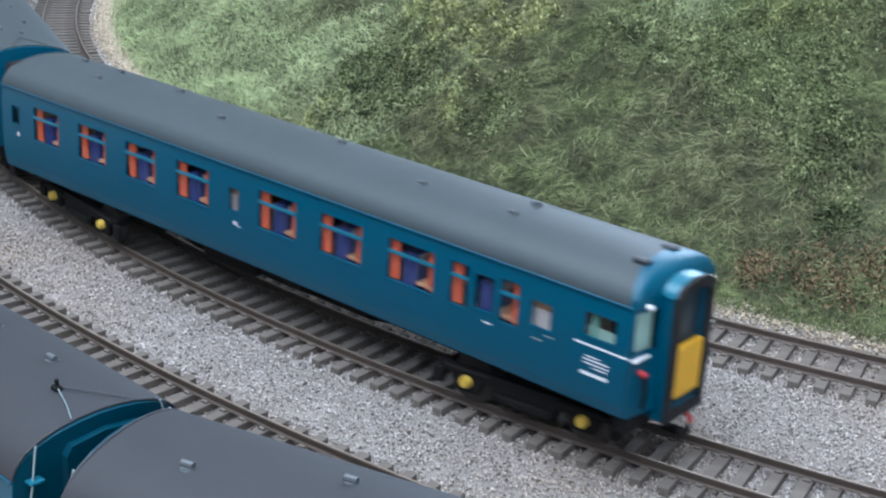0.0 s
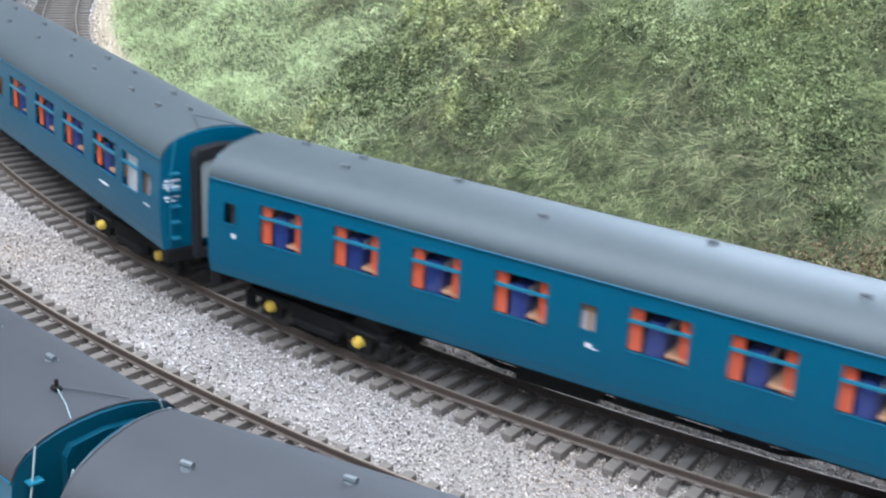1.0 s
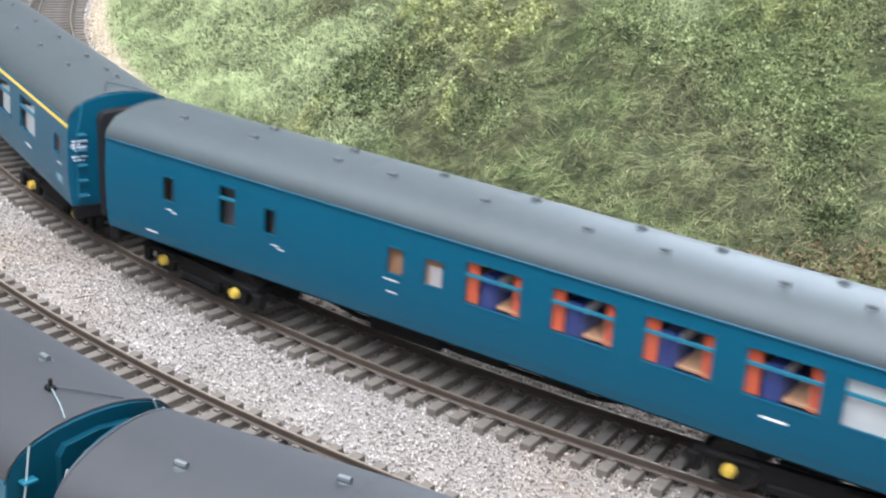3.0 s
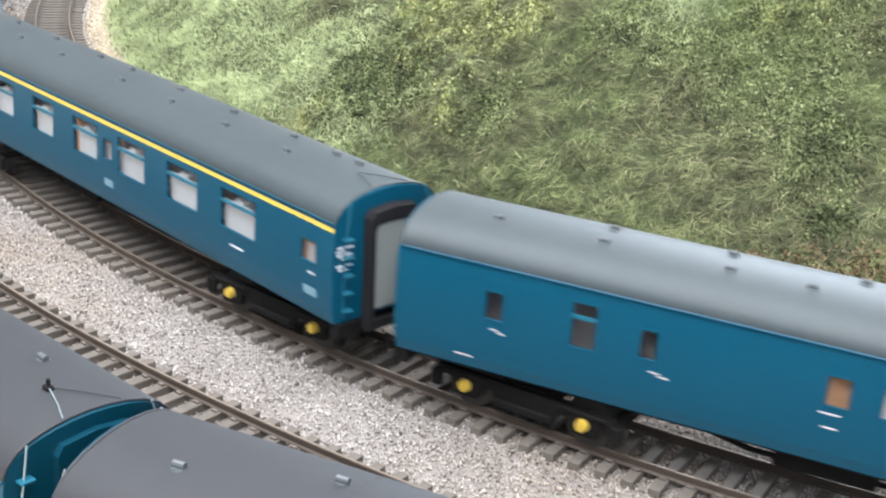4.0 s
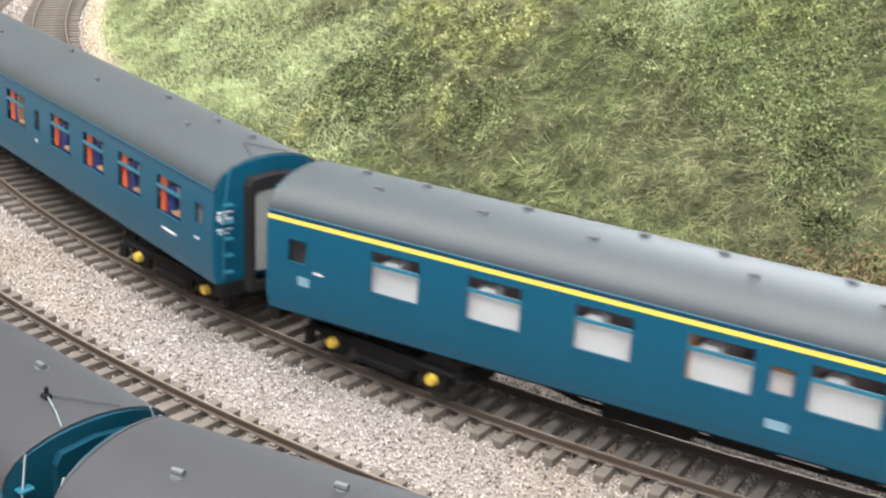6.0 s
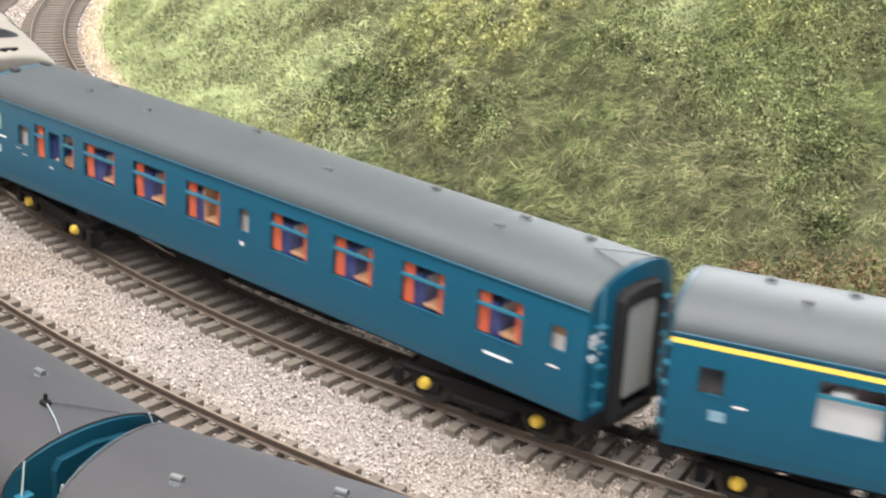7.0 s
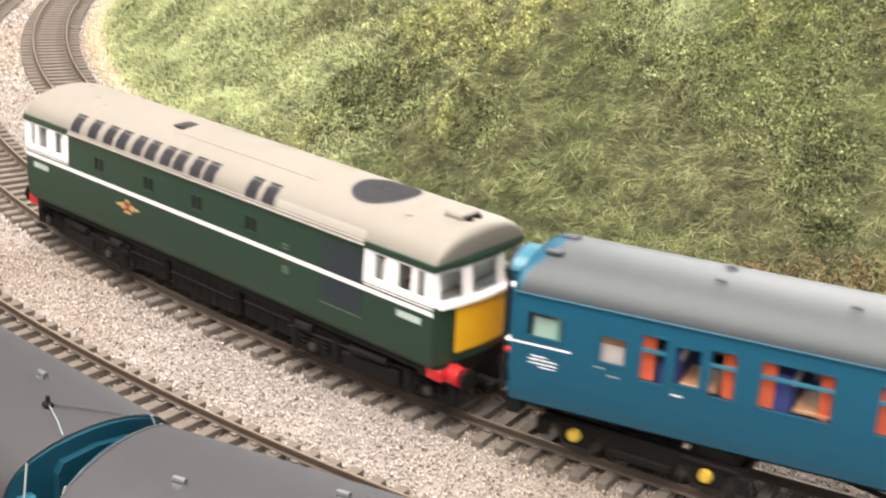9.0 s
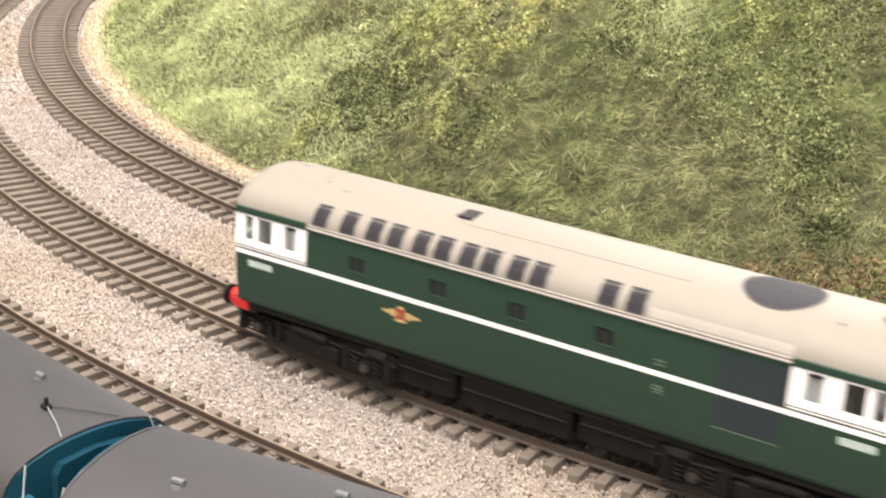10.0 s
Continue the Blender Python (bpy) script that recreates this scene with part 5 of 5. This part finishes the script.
def bank_height(x, y, d):
    e = np.clip(d, 0, None)
    h = 0.78 * e - 6.0 * (1 - np.exp(-e / 9.0))
    h = 170 * np.tanh(h / 170)
    bumps = np.array([noise.noise(Vector((a / 46, b / 46, 0))) * 8.0 + noise.noise(Vector((a / 14, b / 14, 3))) * 1.7 + noise.noise(Vector((a / 6, b / 6, 9))) * (1.2 if a > -70 else 0.5) for a, b in zip(x, y)])
    knobs = np.array([noise.noise(Vector((a / 8, b / 8, 40))) + 0.5 * noise.noise(Vector((a / 4, b / 4, 44))) for a, b in zip(x, y)])
    bumps = bumps + near_spots(x, y, GREEN_SPOTS) * (2.5 + 3.6 * knobs) + near_spots(x, y, YELLOW_SPOTS) * (3.5 + 4.2 * knobs) - gully_depth(x, y) * 6.0
    return -4.2 + h + bumps * np.clip(e / 25, 0, 1) + np.clip(d, -20, 0) * 0.3


def hill():
    gx, gy = np.meshgrid(np.arange(-330, 1120, 5.0), np.arange(140, 1500, 5.0))
    x, y = gx.ravel(), gy.ravel()
    d = bank_depth(x, y)
    z = bank_height(x, y, d)
    nx = gx.shape[1]
    idx = np.arange(len(x)).reshape(gx.shape)
    f = np.stack([idx[:-1, :-1], idx[:-1, 1:], idx[1:, 1:], idx[1:, :-1]], axis=-1).reshape(-1, 4)
    f = f[(d[f] > -8).all(axis=1)]
    me = fast_mesh("grass_bank", np.stack([x, y, z], axis=1) * MM, 4, f, SOIL)
    me.polygons.foreach_set("use_smooth", np.ones(len(me.polygons), dtype=bool))
    tagged(new("grass_bank", me), "steep grass-covered earth bank beside the tracks", "bank", kind="structure")


hill()


def bank_spots(rng, n, s0, s1, d0, d1):
    """Random places on the visible face of the bank."""
    s, d = rng.uniform(s0, s1, n), rng.uniform(d0, d1, n)
    foot = far_offset(s) - 31
    x, y = ground_xy(s, foot - d)
    dd = bank_depth(x, y)
    return x, y, bank_height(x, y, dd), s, dd


def grass():
    rng = np.random.default_rng(9)
    x, y, z, s, d = bank_spots(rng, 290000, -700, 260, -3, 190)
    th = np.interp(s, S_ALL, TH_ALL)
    n = len(x)
    # long straw-like fibres in some patches, short fluff in others
    patch = np.array([noise.noise(Vector((a / 60, b / 60, 7))) for a, b in zip(x, y)])
    turn = np.array([noise.noise(Vector((a / 22, b / 22, 31))) for a, b in zip(x, y)])
    long = patch + (s + 170) / 330 + rng.normal(0, 0.16, n) > 0.0
    length = np.where(long, rng.uniform(3.4, 8.5, n), rng.uniform(2.4, 5.6, n))
    phi = np.where(long, turn * 3.2 + rng.normal(0, 0.8, n), rng.uniform(-3.14, 3.14, n))
    lift = np.abs(rng.normal(0.14, 0.3, n)) + np.where(long, 0.0, 0.25)
    # frame of the slope: down the bank, along it, and out of it
    slope = np.where(d > 4, 0.62, 0.1)
    ox, oy = np.sin(th), -np.cos(th)
    down = np.stack([ox * np.cos(slope), oy * np.cos(slope), -np.sin(slope)], axis=1)
    along = np.stack([np.cos(th), np.sin(th), np.zeros(n)], axis=1)
    outw = np.stack([ox * np.sin(slope), oy * np.sin(slope), np.cos(slope)], axis=1)
    flat = down * np.cos(phi)[:, None] + along * np.sin(phi)[:, None]
    dirv = flat * np.cos(lift)[:, None] + outw * np.sin(lift)[:, None]
    w = np.where(long, rng.uniform(0.09, 0.17, n), rng.uniform(0.1, 0.19, n))
    side = (along * np.cos(phi)[:, None] - down * np.sin(phi)[:, None]) * w[:, None]
    p0 = np.stack([x, y, z], axis=1) + outw * rng.uniform(-0.4, 1.6, n)[:, None]
    mid = p0 + dirv * (length * 0.5)[:, None]
    bend = rng.normal(0, 0.35, n)[:, None]
    tip = mid + (dirv + side / w[:, None] * bend - outw * 0.25) * (length * 0.5)[:, None]
    v = np.stack([p0 - side, p0 + side, mid + side * 0.85, mid - side * 0.85, tip], axis=1).reshape(-1, 3) * MM
    b = (np.arange(n) * 5)[:, None]
    for name, label, k, m in (("grass", "matted olive and straw-coloured static grass on the bank", long, GRASS), ("short_turf", "short light-green fluffy turf on the bank", ~long, TURF)):
        bk = b[k]
        f = np.concatenate([bk + np.array([[0, 1, 2]]), bk + np.array([[0, 2, 3]]), bk + np.array([[3, 2, 4]])])
        used, inv = np.unique(f, return_inverse=True)
        tagged(new(name, fast_mesh(name, v[used], 3, inv.reshape(f.shape), m)), label, "grass", kind="stuff")


grass()


def flakes(rng, pos, size):
    """Small folded leaf scraps at pos (mm), turned at random and mostly facing up."""
    n = len(pos)
    a = rng.normal(size=(n, 3))
    a /= np.linalg.norm(a, axis=1)[:, None]
    b = np.cross(a, rng.normal(size=(n, 3)) + np.array([0, 0, 0.6]))
    b /= np.linalg.norm(b, axis=1)[:, None]
    up = np.cross(a, b)
    a, b, up = a * size[:, None] * 1.3, b * (size * rng.uniform(0.5, 0.9, n))[:, None], up * (size * rng.uniform(0.1, 0.5, n))[:, None]
    v = np.stack([pos - a, pos + b + up, pos + a, pos - b + up], axis=1).reshape(-1, 3) * MM
    f = np.array([[[0, 1, 2], [0, 2, 3]]]) + (np.arange(n) * 4)[:, None, None]
    return v, f.reshape(-1, 3)


def foam(name, label, material, seed, count, per, pick, size, spread, lift):
    rng = np.random.default_rng(seed)
    x, y, z, s, d = bank_spots(rng, count, -650, 240, 2, 190)
    k = pick(x, y, s, d)
    x, y, z = x[k], y[k], z[k]
    m = len(x)
    px = (x[:, None] + rng.normal(0, spread, (m, per))).ravel()
    py = (y[:, None] + rng.normal(0, spread, (m, per))).ravel()
    dz = np.abs(rng.normal(0, spread * 0.55, (m, per))).ravel()
    pz = bank_height(px, py, bank_depth(px, py)) + lift + dz
    v, f = flakes(rng, np.stack([px, py, pz], axis=1), rng.uniform(0.5, 1.3, m * per) * size)
    tagged(new(name, fast_mesh(name, v, 3, f, material)), label, "foliage", kind="stuff")


def green_places(x, y, s, d):
    n = np.array([noise.noise(Vector((a / 30, b / 30, 11))) for a, b in zip(x, y)])
    return n * 0.7 - 0.3 * (x < -75) + near_spots(x, y, GREEN_SPOTS) * 0.9 > 0.47


def yellow_places(x, y, s, d):
    n = np.array([noise.noise(Vector((a / 16, b / 16, 23))) for a, b in zip(x, y)])
    return n * 0.6 - 0.3 * (x < -75) + near_spots(x, y, YELLOW_SPOTS) * 0.9 > 0.46


def dark_places(x, y, s, d):
    n = np.array([noise.noise(Vector((a / 12, b / 12, 51))) for a, b in zip(x, y)])
    return n * 0.5 + near_spots(x, y, DARK_SPOTS) > 0.5


def earth_places(x, y, s, d):
    return near_spots(x, y, EARTH_SPOTS) > 0.35


foam("leafy_scatter", "small mid-green foliage tufts over the grass bank", FOAM, 21, 11000, 100, green_places, 0.52, 2.3, 0.6)
foam("yellow_scatter", "yellow-green foam tufts on the grass bank", FOAMY, 22, 8000, 120, yellow_places, 0.56, 2.2, 0.7)

foam("dark_scatter", "dark green leafy tufts on the grass bank", FOAMD, 25, 9000, 110, dark_places, 0.6, 2.6, 1.0)
foam("bare_earth", "reddish-brown earth showing at the foot of the bank", EARTH, 24, 9000, 60, earth_places, 0.55, 2.6, 1.2)


def verge():
    rng = np.random.default_rng(33)
    n = 42000
    x, y, z, s, d = bank_spots(rng, n, -700, 260, -13, 3.5)
    keep = rng.uniform(0, 1, n) < np.where(s < -120, 0.95, 0.45) * np.exp(-((d + 4) / 7.5) ** 2)
    v, f = lumps(rng, np.stack([x, y, np.maximum(z, -4.0) + 0.2], axis=1)[keep], rng.uniform(0.25, 0.7, int(keep.sum())))
    tagged(new("sandy_verge", fast_mesh("sandy_verge", v, 3, f, SAND)), "fine sandy grit along the foot of the bank", "grit", kind="stuff")


verge()

# ---- motion ----
TRAIN_S = [(0, -34.2), (0.5, 23.8), (1, 84.0), (1.5, 136.5), (2, 195.2), (2.5, 250.7), (4, 425.6), (4.5, 480.9), (5, 539.6), (5.5, 595.5), (7, 769.4), (7.5, 825.4), (8, 885.4), (8.5, 940.3), (9, 999.0), (9.5, 1047.0), (10, 1110.8)]


def train_at(t):
    return float(np.interp(t, [a for a, _ in TRAIN_S], [b for _, b in TRAIN_S]))


def motions():
    times = [round(0.25 * k, 2) for k in range(41)]
    spins = [round(k / 15, 4) for k in range(151)]
    for thing, bogies, wheels, back, half, r in ((coach_1, bogies_1, wheels_1, 0, 93.1, 6.6), (coach_2, bogies_2, wheels_2, 271.1, 93.1, 6.6), (coach_3, bogies_3, wheels_3, 542.2, 93.1, 6.6), (coach_4, bogies_4, wheels_4, 813.3, 93.1, 6.6), (loco_ob, bogies_5, wheels_5, 1050.3, 66.0, 7.2)):
        rows = [(t, *LINE_A.vehicle(train_at(t) - back, half)) for t in times]
        walk(thing, [(t, m) for t, m, _, _ in rows])
        for k, b in enumerate(bogies):
            px = b.location.x / MM
            walk(b, [(t, pose(px * MM, 0, 0, 0, 0, turns[k])) for t, _, *turns in rows[::2]])
        for w in wheels:
            lx, lz = w.location.x, w.location.z
            walk(w, [(t, pose(lx, 0, lz, 0, math.degrees((train_at(t) - train_at(0)) / r) , 0)) for t in spins])


motions()
